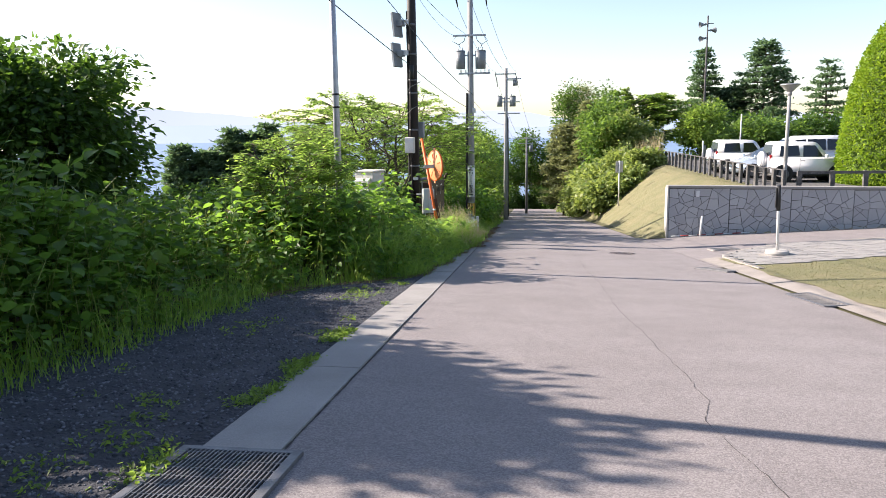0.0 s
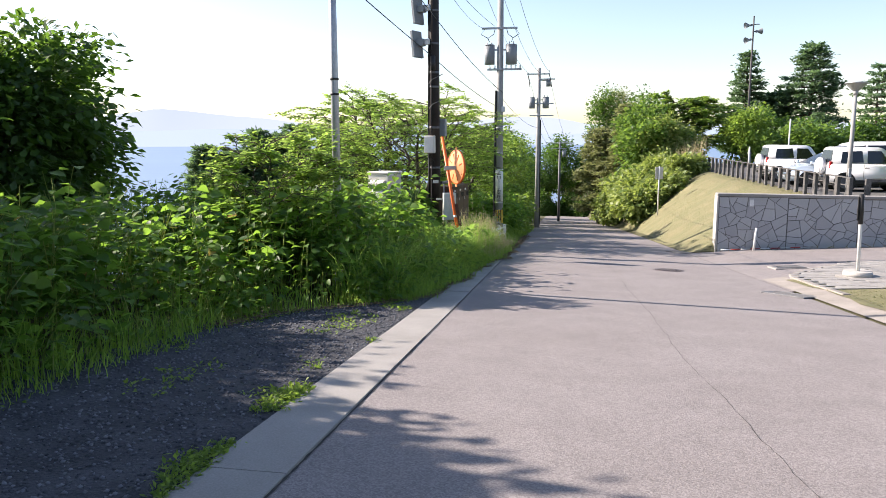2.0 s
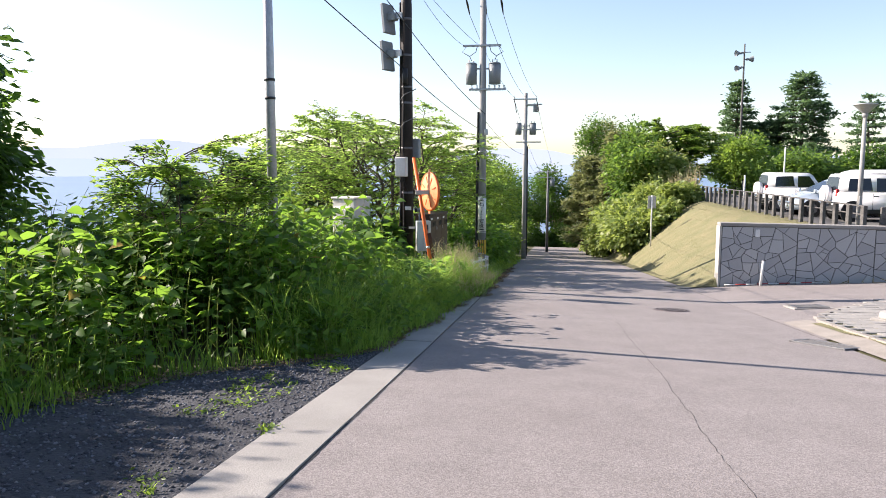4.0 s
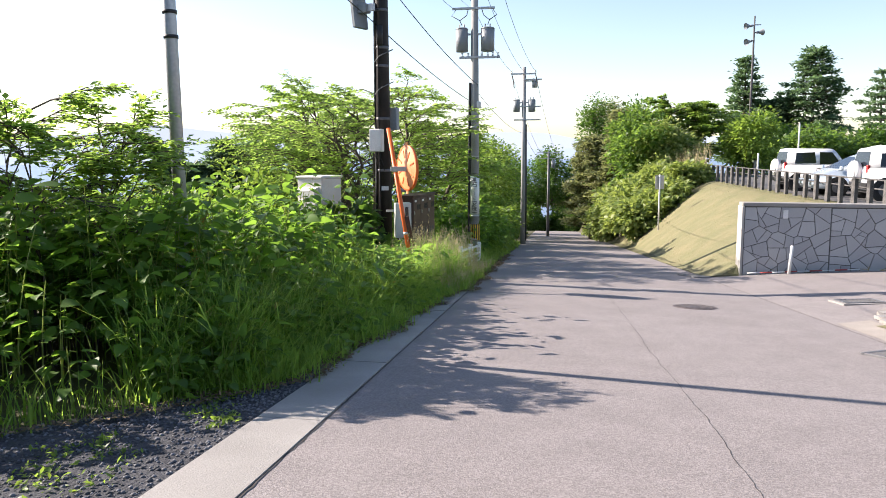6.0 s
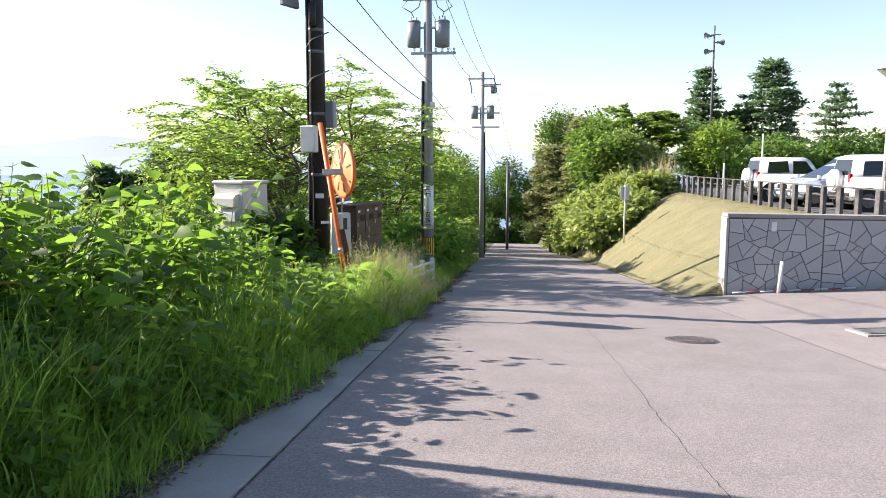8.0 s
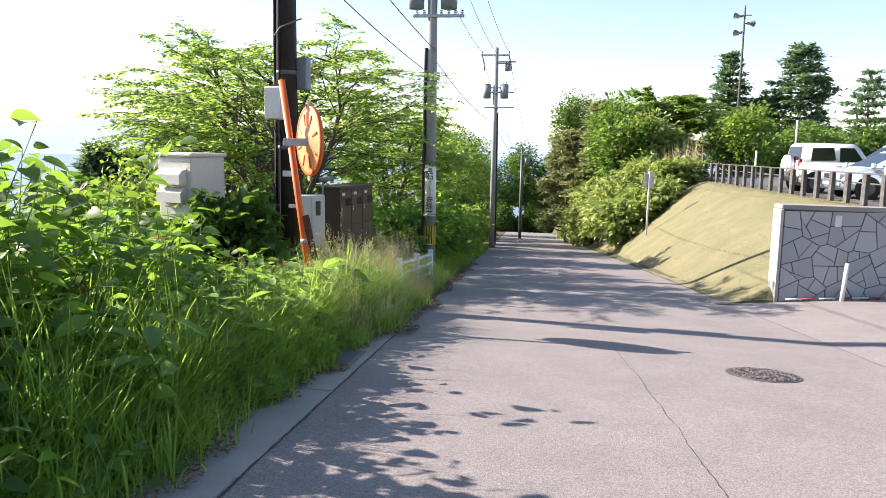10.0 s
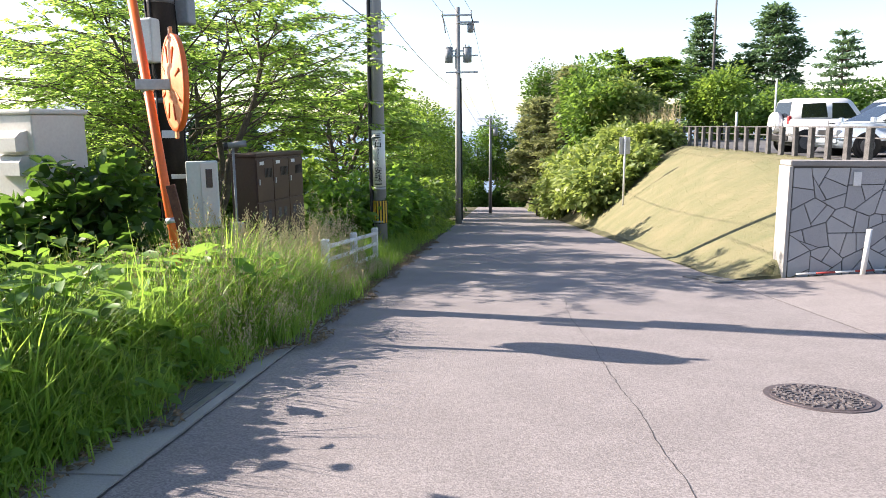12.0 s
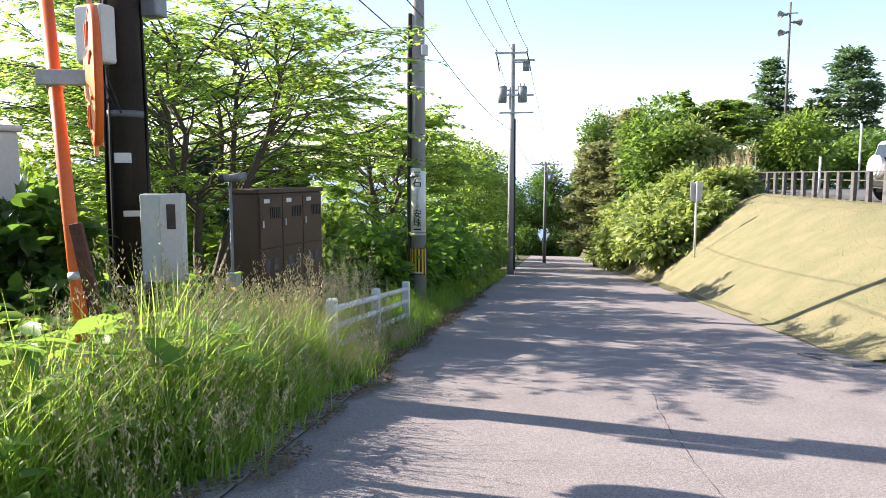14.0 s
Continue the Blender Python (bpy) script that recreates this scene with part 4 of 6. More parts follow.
for k in range(8):
    bx_ = 12.0 + k * 3.2
    back_post = thing("bollard", bx_, 56.5 + 0.3 * math.sin(k), gz(bx_, 56.5), "short pale concrete bollard at the car park edge", "bollard", "car park bollards")
    part("stub", rodded((0, 0, 0), (0, 0, 1.0), 0.1, 0.09), POLE_GREY, back_post)
for bx_, by_, h in ((13.0, 48.0, 1.5), (17.3, 55.0, 3.3)):
    mp = thing("marker_post", bx_, by_, gz(bx_, by_), "thin pale metal post standing in the car park", "post")
    part("stub", rodded((0, 0, 0), (0, 0, h), 0.05), WHITE_PAINT, mp)

# ---- parked cars ----


def slab_profile(bm, pts, half, tuck=0.0, z_tuck=9.0):
    """A side outline drawn across the car's width; above z_tuck it leans inwards."""
    sides = []
    for s in (-1, 1):
        sides.append([bm.verts.new((px, s * (half - max(0, pz - z_tuck) * tuck), pz)) for px, pz in pts])
    for i in range(len(pts)):
        j = (i + 1) % len(pts)
        bm.faces.new((sides[0][i], sides[0][j], sides[1][j], sides[1][i]))
    bm.faces.new(sides[0])
    bm.faces.new(sides[1][::-1])
    bmesh.ops.recalc_face_normals(bm, faces=bm.faces)
    bmesh.ops.bevel(bm, geom=bm.edges[:], offset=0.035, segments=2, affect="EDGES", clamp_overlap=True)
    for f in bm.faces:
        f.smooth = True
    return bm


def wheel(parent, x, y, r):
    s = 1 if y > 0 else -1
    bm = rodded((x, y - s * 0.11, r), (x, y + s * 0.09, r), r, r, 28)
    bmesh.ops.bevel(bm, geom=[e for e in bm.edges if len(e.link_faces) == 2 and e.calc_face_angle() > 1], offset=0.03, segments=2, affect="EDGES")
    w = part("wheel", bm, RUBBER, parent)
    bm = rodded((x, y + s * 0.085, r), (x, y + s * 0.10, r), r * 0.66, r * 0.62, 24)
    for k in range(5):
        a = k * math.tau / 5
        box(bm, 0, 0, 0, r * 0.5, 0.02, 0.07, 0.0, Matrix.Translation((x + 0.32 * r * math.cos(a), y + s * 0.105, r + 0.32 * r * math.sin(a))) @ Matrix.Rotation(-a, 4, "Y"))
    part("rim", bm, DULL, w)


def car(name, x, y, turn, body, cabin, half, wheels, paint, label, windows, wr=0.33, spare=False):
    """A parked car, its nose along local +x."""
    ob = thing(name, x, y, gz(x, y) + 0.03, label, "car", "parked cars", turn)
    part("body", slab_profile(bmesh.new(), body, half), paint, ob)
    zc = cabin[0][1]
    part("cabin", slab_profile(bmesh.new(), cabin, half - 0.02, 0.22, zc), paint, ob)
    for pts in windows:
        for s in (-1, 1):
            bm = bmesh.new()
            vs = [bm.verts.new((px, s * (half - 0.02 - (pz - zc) * 0.22 + 0.006), pz)) for px, pz in pts]
            bm.faces.new(vs if s < 0 else vs[::-1])
            vs2 = [bm.verts.new((v.co.x, v.co.y - s * 0.02, v.co.z)) for v in vs]
            for i in range(len(vs)):
                bm.faces.new((vs[i], vs[(i + 1) % len(vs)], vs2[(i + 1) % len(vs)], vs2[i]))
            part("side_window", bm, GLASS_DARK, ob)
    n = len(cabin)
    for (ax, az), (bx, bz), nm in ((cabin[0], cabin[1], "rear_window"), (cabin[n - 2], cabin[n - 1], "windscreen")):
        d = 0.012 if nm == "windscreen" else -0.012
        bm = bmesh.new()
        k0, k1 = 0.12, 0.88
        qs = []
        for k, s in ((k0, -1), (k0, 1), (k1, 1), (k1, -1)):
            px, pz = ax + (bx - ax) * k, az + (bz - az) * k
            qs.append(bm.verts.new((px + d, s * (half - 0.1 - (pz - zc) * 0.24), pz + 0.012)))
        bm.faces.new(qs)
        ext = bmesh.ops.extrude_face_region(bm, geom=bm.faces[:])
        bmesh.ops.translate(bm, vec=(-d, 0, -0.008), verts=[v for v in ext["geom"] if isinstance(v, bmesh.types.BMVert)])
        bmesh.ops.recalc_face_normals(bm, faces=bm.faces)
        part(nm, bm, GLASS_DARK, ob)
    for wx in wheels:
        for s in (-1, 1):
            part("wheel_arch", rodded((wx, s * (half - 0.06), wr), (wx, s * (half + 0.012), wr), wr * 1.22, wr * 1.2, 28), BLACK_BAND, ob)
            wheel(ob, wx, s * (half - 0.05), wr)
    x0, x1 = min(p[0] for p in body), max(p[0] for p in body)
    zt = max(p[1] for p in body)
    for s in (-1, 1):
        part("tail_light", boxed(x0 + 0.03, s * (half - 0.11), zt - 0.02, 0.09, 0.12, 0.26, bevel=0.015), RED_LENS, ob)
        part("headlight", boxed(x1 - 0.05, s * (half - 0.24), zt - 0.28, 0.14, 0.3, 0.15, bevel=0.03), GLASS_DARK if spare else STEEL, ob)
        part("door_mirror", boxed(cabin[-1][0] - 0.12, s * (half + 0.09), zc + 0.08, 0.1, 0.18, 0.14, bevel=0.03), paint, ob)
    part("front_bumper", boxed(x1 - 0.02, 0, 0.48, 0.12, half * 1.9, 0.22, bevel=0.04), BLACK_BAND if spare else paint, ob)
    part("number_plate", boxed(x1 + 0.045, 0, 0.5, 0.015, 0.33, 0.165), WHITE_PAINT, ob)
    part("grille", boxed(x1 - 0.01, 0, zt - 0.28, 0.06, half * 0.9, 0.14, bevel=0.02), BLACK_BAND, ob)
    part("rear_bumper", boxed(x0 + 0.02, 0, 0.48, 0.12, half * 1.9, 0.2, bevel=0.04), BLACK_BAND if spare else paint, ob)
    for s in (-1, 1):
        part("sill", boxed((wheels[0] + wheels[1]) / 2, s * (half - 0.03), 0.36, wheels[1] - wheels[0] - wr * 2.3, 0.1, 0.16, bevel=0.02), BLACK_BAND, ob, "black sill")
        part("door_handle", boxed(cabin[-1][0] - 1.05, s * (half + 0.012), zc - 0.12, 0.17, 0.03, 0.03, bevel=0.008), BLACK_BAND if spare else paint, ob)
        part("door_seam", boxed(cabin[-1][0] - 1.16, s * (half + 0.001), 0.72, 0.012, 0.006, 0.62), BLACK_BAND, ob)
    part("underbody", boxed((x0 + x1) / 2, 0, 0.3, (x1 - x0) * 0.9, half * 1.6, 0.14), BLACK_BAND, ob)
    if spare:
        bm = rodded((x0 - 0.24, 0.05, 0.95), (x0 - 0.0, 0.05, 0.95), 0.34, 0.35, 28)
        bmesh.ops.bevel(bm, geom=[e for e in bm.edges if len(e.link_faces) == 2 and e.calc_face_angle() > 1], offset=0.04, segments=3, affect="EDGES")
        part("spare_wheel_cover", bm, CAR_WHITE, ob, "white spare wheel cover")
    return ob


JEEP_BODY = [(-1.65, 0.35), (-1.65, 1.05), (1.55, 1.05), (1.68, 0.95), (1.68, 0.4), (1.5, 0.32)]
JEEP_CAB = [(-1.62, 1.03), (-1.5, 1.66), (-1.35, 1.72), (0.15, 1.70), (0.32, 1.62), (0.72, 1.03)]
JEEP_WIN = ([(-1.28, 1.1), (-1.22, 1.54), (-0.5, 1.56), (-0.45, 1.12)], [(-0.32, 1.08), (-0.30, 1.56), (0.18, 1.55), (0.5, 1.08)])
car("small_suv", 13.6, 32.2, 0, JEEP_BODY, JEEP_CAB, 0.74, (-1.1, 1.12), CAR_WHITE, "white boxy small SUV parked with its rear to the fence", JEEP_WIN, 0.34, True)
car("small_suv", 12.8, 38.1, 2, JEEP_BODY, JEEP_CAB, 0.74, (-1.1, 1.12), CAR_WHITE, "pearl white boxy small SUV with covered spare wheel", JEEP_WIN, 0.34, True)
HATCH_BODY = [(-2.05, 0.3), (-2.05, 0.95), (1.2, 0.92), (1.9, 0.75), (2.08, 0.55), (2.05, 0.25)]
HATCH_CAB = [(-2.0, 0.93), (-1.7, 1.42), (-1.2, 1.52), (0.0, 1.5), (0.3, 1.44), (1.35, 0.9)]
HATCH_WIN = ([(-1.6, 1.0), (-1.4, 1.38), (-0.6, 1.42), (-0.6, 0.98)], [(-0.5, 0.97), (-0.5, 1.42), (0.2, 1.40), (0.95, 0.97)])
car("hatchback", 13.3, 34.9, 180, HATCH_BODY, HATCH_CAB, 0.83, (-1.3, 1.3), CAR_SILVER, "pale silver-blue hatchback parked nose to the fence", HATCH_WIN, 0.31)
VAN_BODY = [(-2.2, 0.3), (-2.22, 1.0), (1.5, 1.0), (2.1, 0.88), (2.28, 0.6), (2.22, 0.26)]
VAN_CAB = [(-2.18, 0.98), (-2.08, 1.66), (-1.75, 1.84), (0.3, 1.83), (0.75, 1.72), (1.75, 0.98)]
VAN_WIN = ([(-1.95, 1.1), (-1.86, 1.62), (-1.0, 1.66), (-1.0, 1.08)], [(-0.92, 1.08), (-0.92, 1.66), (0.0, 1.66), (0.0, 1.06)], [(0.08, 1.06), (0.08, 1.66), (0.6, 1.62), (1.25, 1.06)])
car("van", 16.5, 40.6, 180, VAN_BODY, VAN_CAB, 0.88, (-1.4, 1.4), CAR_WHITE, "large white van with dark windows behind the small cars", VAN_WIN, 0.34)

# ---- drains, manhole, small road things ----
mx, my = at(1.97, 18.62)


def on_slope(x, y):
    """The pose of a flat thing lying on the road."""
    e = 0.15
    tx_ = math.atan2(gz(x + e, y) - gz(x - e, y), 2 * e)
    return pose(x, y, gz(x, y), -5.47, -math.degrees(tx_), 0)


mh = new("manhole_cover")
mh.matrix_world = on_slope(mx, my)
tagged(mh, "round rusty cast-iron manhole cover with a raised pattern", "manhole cover")
part("frame_ring", rodded((0, 0, -0.05), (0, 0, 0.006), 0.355, 0.355, 40), IRON, mh)
lid = part("lid", rodded((0, 0, -0.05), (0, 0, 0.010), 0.325, 0.322, 40), IRON, mh)
bm = bmesh.new()
for k in range(190):
    rr, aa = 0.30 * math.sqrt((k + 0.5) / 190), k * 2.39996
    box(bm, 0, 0, 0, 0.034, 0.012, 0.012, 0, Matrix.Translation((rr * math.cos(aa), rr * math.sin(aa), 0.013)) @ Matrix.Rotation(aa * 1.7, 4, "Z"))
part("tread_pattern", bm, IRON_WORN, lid, "worn bright tread bosses")


GRATE = mat("worn_grating", (0.20, 0.20, 0.205), (0.12, 0.12, 0.125), 9, 0.55, 0, 50, metal=0.5)


def grate(x, y, w, l, bars, turn, label, cross=0):
    g = new("drain_grate")
    g.matrix_world = on_slope(x, y) @ pose(0, 0, 0.004, 0, 0, turn)
    tagged(g, label, "drain grate")
    bm = bmesh.new()
    for sx, sy, ww, ll in ((0, -l / 2, w + 0.08, 0.05), (0, l / 2, w + 0.08, 0.05), (-w / 2 - 0.015, 0, 0.05, l), (w / 2 + 0.015, 0, 0.05, l)):
        box(bm, sx, sy, 0.006, ww, ll, 0.03, 0.003)
    part("frame", bm, GRATE, g)
    # no hollow below: a black sheet stands for the shade under the bars
    part("pit", boxed(0, 0, -0.004, w, l, 0.004), BLACK_BAND, g, "black sheet painted as the shade under the bars")
    for k in range(bars):
        part("bar", boxed(-w / 2 + (k + 0.5) * w / bars, 0, 0.009, 0.008 + 0.012 * (bars == 9), l - 0.03, 0.02), GRATE, g)
    for k in range(cross):
        part("cross_bar", boxed(0, -l / 2 + (k + 0.5) * l / cross, 0.008, w - 0.01, 0.007, 0.016), GRATE, g)
    return g


grate(-0.13, 2.0, 0.62, 1.04, 24, 0, "galvanised bar grate over the roadside drain with weeds", 9)
sg = grate(6.84, 18.9, 0.54, 0.5, 9, 0, "steel drain grate in a concrete frame at the side road", 0)
bm = bmesh.new()
for sx, sy, ww, ll in ((0, -0.31, 0.76, 0.07), (0, 0.31, 0.76, 0.07), (-0.345, 0, 0.07, 0.55), (0.345, 0, 0.07, 0.55)):
    box(bm, sx, sy, -0.008, ww, ll, 0.03, 0.004)
part("surround", bm, CONCRETE, sg, "pale concrete surround")
grate(5.4, 14.0, 0.36, 0.8, 12, 35, "pale steel drain grate at the kerb", 4)
grate(5.45, 25.4, 0.42, 0.9, 14, 20, "steel drain grate at the foot of the grass bank", 4)
grate(-0.16, 17.75, 0.26, 0.95, 12, 0, "old slotted drain grate half hidden by grass", 2)
grate(5.65, 9.6, 0.3, 1.3, 8, 3, "narrow slotted drain grate in the kerb gutter", 3)
bar = thing("barrier_bar", 8.0, 25.12, gz(8.0, 25.1) + 0.045, "red and white striped bar lying along the wall foot", "barrier bar", turn=1.5)
for k in range(9):
    part("stripe", rodded((-1.35 + k * 0.3, 0, 0.0 + (-1.35 + k * 0.3) * 0.05), (-1.05 + k * 0.3, 0, (-1.05 + k * 0.3) * 0.05), 0.016), RED_PAINT if k % 2 == 1 else WHITE_PAINT, bar)
stub = thing("marker_stub", 7.62, 25.0, gz(7.62, 25.0), "short leaning white marker post by the stone wall", "post")
part("pipe", rodded((0, 0, -0.05), (0.05, 0, 0.72), 0.04), WHITE_PAINT, stub)

# raised paving between side road and lawn
paving = tagged(new("pavement"), "small pale paving setts beside the side road", "pavement", kind="structure")
sett_me = bpy.data.meshes.new("sett")
sb = boxed(0, 0, 0, 0.39, 0.19, 0.05)
sb.to_mesh(sett_me)
sb.free()
sett_me.materials.append(SETT)
count = 0
yy = 14.4
while yy < 19.9:
    edge = 6.35 + max(0, yy - 16.6) ** 1.25 * 0.55
    xx = edge + (0.2 if int(yy * 5) % 2 else 0)
    lim = 12.5
    while xx < lim:
        if yy > 14.1 + 0.3 * (xx - 6.3) and count < 420:
            o = bpy.data.objects.new("sett", sett_me)
            scene.collection.objects.link(o)
            o.parent = paving
            o.matrix_local = pose(xx, yy, gz(xx, yy) + 0.015 + RNG.uniform(-0.004, 0.004), -5.4, -2.9, RNG.uniform(-1, 1))
            count += 1
        xx += 0.405
    yy += 0.205
kerb_l = tagged(new("kerb_line"), "rounded pale concrete kerb stones round the paving", "kerb", kind="structure")
path_k = [(6.15, 13.6), (6.15, 15.0), (6.2, 16.4), (6.55, 17.4), (7.3, 18.4), (8.3, 19.3), (9.6, 19.9), (11.5, 20.3), (14, 20.6)]
for (ax, ay), (bx_, by_) in zip(path_k, path_k[1:]):
    n = max(1, round(math.hypot(bx_ - ax, by_ - ay) / 0.6))
    for k in range(n):
        p_, q_ = Vector((ax, ay, 0)).lerp(Vector((bx_, by_, 0)), k / n), Vector((ax, ay, 0)).lerp(Vector((bx_, by_, 0)), (k + 1) / n)
        p_.z, q_.z = gz(p_.x, p_.y) - 0.035, gz(q_.x, q_.y) - 0.035
        d = q_ - p_
        part("kerb_stone", boxed(0, 0, 0, 0.13, d.length - 0.012, 0.14, bevel=0.015, m=Matrix.Translation((p_ + q_) / 2) @ d.to_track_quat("Y", "Z").to_matrix().to_4x4()), CONCRETE_OLD, kerb_l)

# ---- plants ----


def branch_tubes(segs, n=4):
    """Tapered limbs from rows of points with radii, as one array mesh."""
    vs, fs, base = [], [], 0
    for pts, rad in segs:
        pts = np.asarray(pts, float)
        d = norm(np.gradient(pts, axis=0))
        ref = np.where(np.abs(d[:, 2:3]) > 0.9, [[1.0, 0, 0]], [[0, 0, 1.0]])
        u = norm(np.cross(d, ref))
        w = np.cross(d, u)
        a = np.arange(n) * math.tau / n
        ring = pts[:, None] + np.asarray(rad)[:, None, None] * (np.cos(a)[None, :, None] * u[:, None] + np.sin(a)[None, :, None] * w[:, None])
        vs.append(ring.reshape(-1, 3))
        m = len(pts)
        i = base + (np.arange(m - 1)[:, None] * n + np.arange(n))
        j = base + (np.arange(m - 1)[:, None] * n + (np.arange(n) + 1) % n)
        fs.append(np.stack([i, j, j + n, i + n], -1).reshape(-1, 4))
        base += m * n
    return np.concatenate(vs), np.concatenate(fs)


def limb(a, b, rise=0.0, wob=0.0, n=6):
    k = np.linspace(0, 1, n)[:, None]
    p = np.asarray(a) * (1 - k) + np.asarray(b) * k
    p[:, 2] += rise * np.sin(k[:, 0] * math.pi)
    p[1:-1] += RNG.normal(size=(n - 2, 3)) * wob
    return p


def tree(name, x, y, height, rx, ry, low, label, material, leaf=0.08, tips=160, per=90, stems=1, spread_=0.38, lean=(0, 0), trunk_r=0.12, flat=0.45, category="tree", group="", layered=0.5, z=None, bark=None, skew=1.0, ragged=0.42, broad=False):
    """A broad-leaved tree or shrub: stems, limbs, twigs and many leaves in layered sprays. low: the crown's underside."""
    z0 = (gz(x, y) if z is None else z) - 0.1
    ob = thing(name, x, y, z0, label, category, group)
    c = np.array([lean[0], lean[1], (height + low) / 2])
    half = np.array([rx, ry, (height - low) / 2])
    d = ball(tips * 3)
    rad = RNG.uniform(0.35, 1.0, size=(tips * 3, 1)) ** 0.45
    lump = np.array([[0.80 + ragged * noise.noise((v[0] * 1.7 + x, v[1] * 1.7 + y, v[2] * 1.7))] for v in d])
    p = c + d * half * rad * lump * 1.05
    p = p[p[:, 2] > low * 0.85][:tips]
    k_anchor = max(5, tips // 12)
    anchors = c + (p[RNG.choice(len(p), k_anchor, replace=False)] - c) * RNG.uniform(0.35, 0.62, size=(k_anchor, 1)) - [0, 0, 0.12 * half[2]]
    segs = []
    feet = [np.array([RNG.normal() * 0.12 * stems ** 0.5, RNG.normal() * 0.12 * stems ** 0.5, 0]) * (stems > 1) for _ in range(stems)]
    heads = []
    for s, f in enumerate(feet):
        a = s * math.tau / stems + 0.7
        h = c + np.array([math.cos(a) * rx * 0.25 * (stems > 1), math.sin(a) * ry * 0.25 * (stems > 1), -0.25 * half[2]])
        heads.append((f, h))
        segs.append((limb(f, h, 0, 0.014 * height, 7), np.linspace(trunk_r, trunk_r * 0.5, 7) / max(1, stems) ** 0.35))
    for a in anchors:
        f, h = heads[int(RNG.integers(stems))]
        k = RNG.uniform(0.3, 1.0)
        segs.append((limb(f * (1 - k) + h * k, a, 0.05 * height, 0.03 * rx, 6), np.linspace(trunk_r * 0.30, trunk_r * 0.10, 6)))
    near = np.argmin(((p[:, None] - anchors[None]) ** 2).sum(-1), 1)
    for i, q in enumerate(p):
        segs.append((limb(anchors[near[i]], q, 0.03 * height, 0.04, 3), np.linspace(trunk_r * 0.08, 0.004, 3)))
    v, f = branch_tubes(segs)
    part_ = soup("trunk", v, f, bark or BARK, ob)
    per, leaf = int(per * 0.8), leaf * 1.12
    n = len(p) * per
    t = np.repeat(np.arange(len(p)), per)
    off = np.clip(RNG.normal(size=(n, 3)), -1.5, 1.5) * spread_ * np.array([1, 1, flat * layered * 2])
    out = norm(p - c)[t]
    pos = p[t] + off - out * 0.1
    pos[:, 2] -= 0.25 * (off[:, 0] ** 2 + off[:, 1] ** 2) / max(spread_, 0.05) * layered
    way = norm(off * [1, 1, 0.3] + out * 0.4 + RNG.normal(size=(n, 3)) * 0.35 + [0, 0, -0.25])
    up = norm(RNG.normal(size=(n, 3)) * 0.55 + [0, 0, 1.0])
    v, f = leaves(pos, way, up, leaf * RNG.uniform(0.65, 1.3, n), BROAD_V if broad else SMALL_V, BROAD_F if broad else SMALL_F, skew)
    soup("crown", v, f, material, ob, smooth=broad)
    return ob


def along(pts, k):
    """The point at the share k of a row of points."""
    f = min(k, 0.999) * (len(pts) - 1)
    i = int(f)
    return pts[i] * (1 - (f - i)) + pts[i + 1] * (f - i)


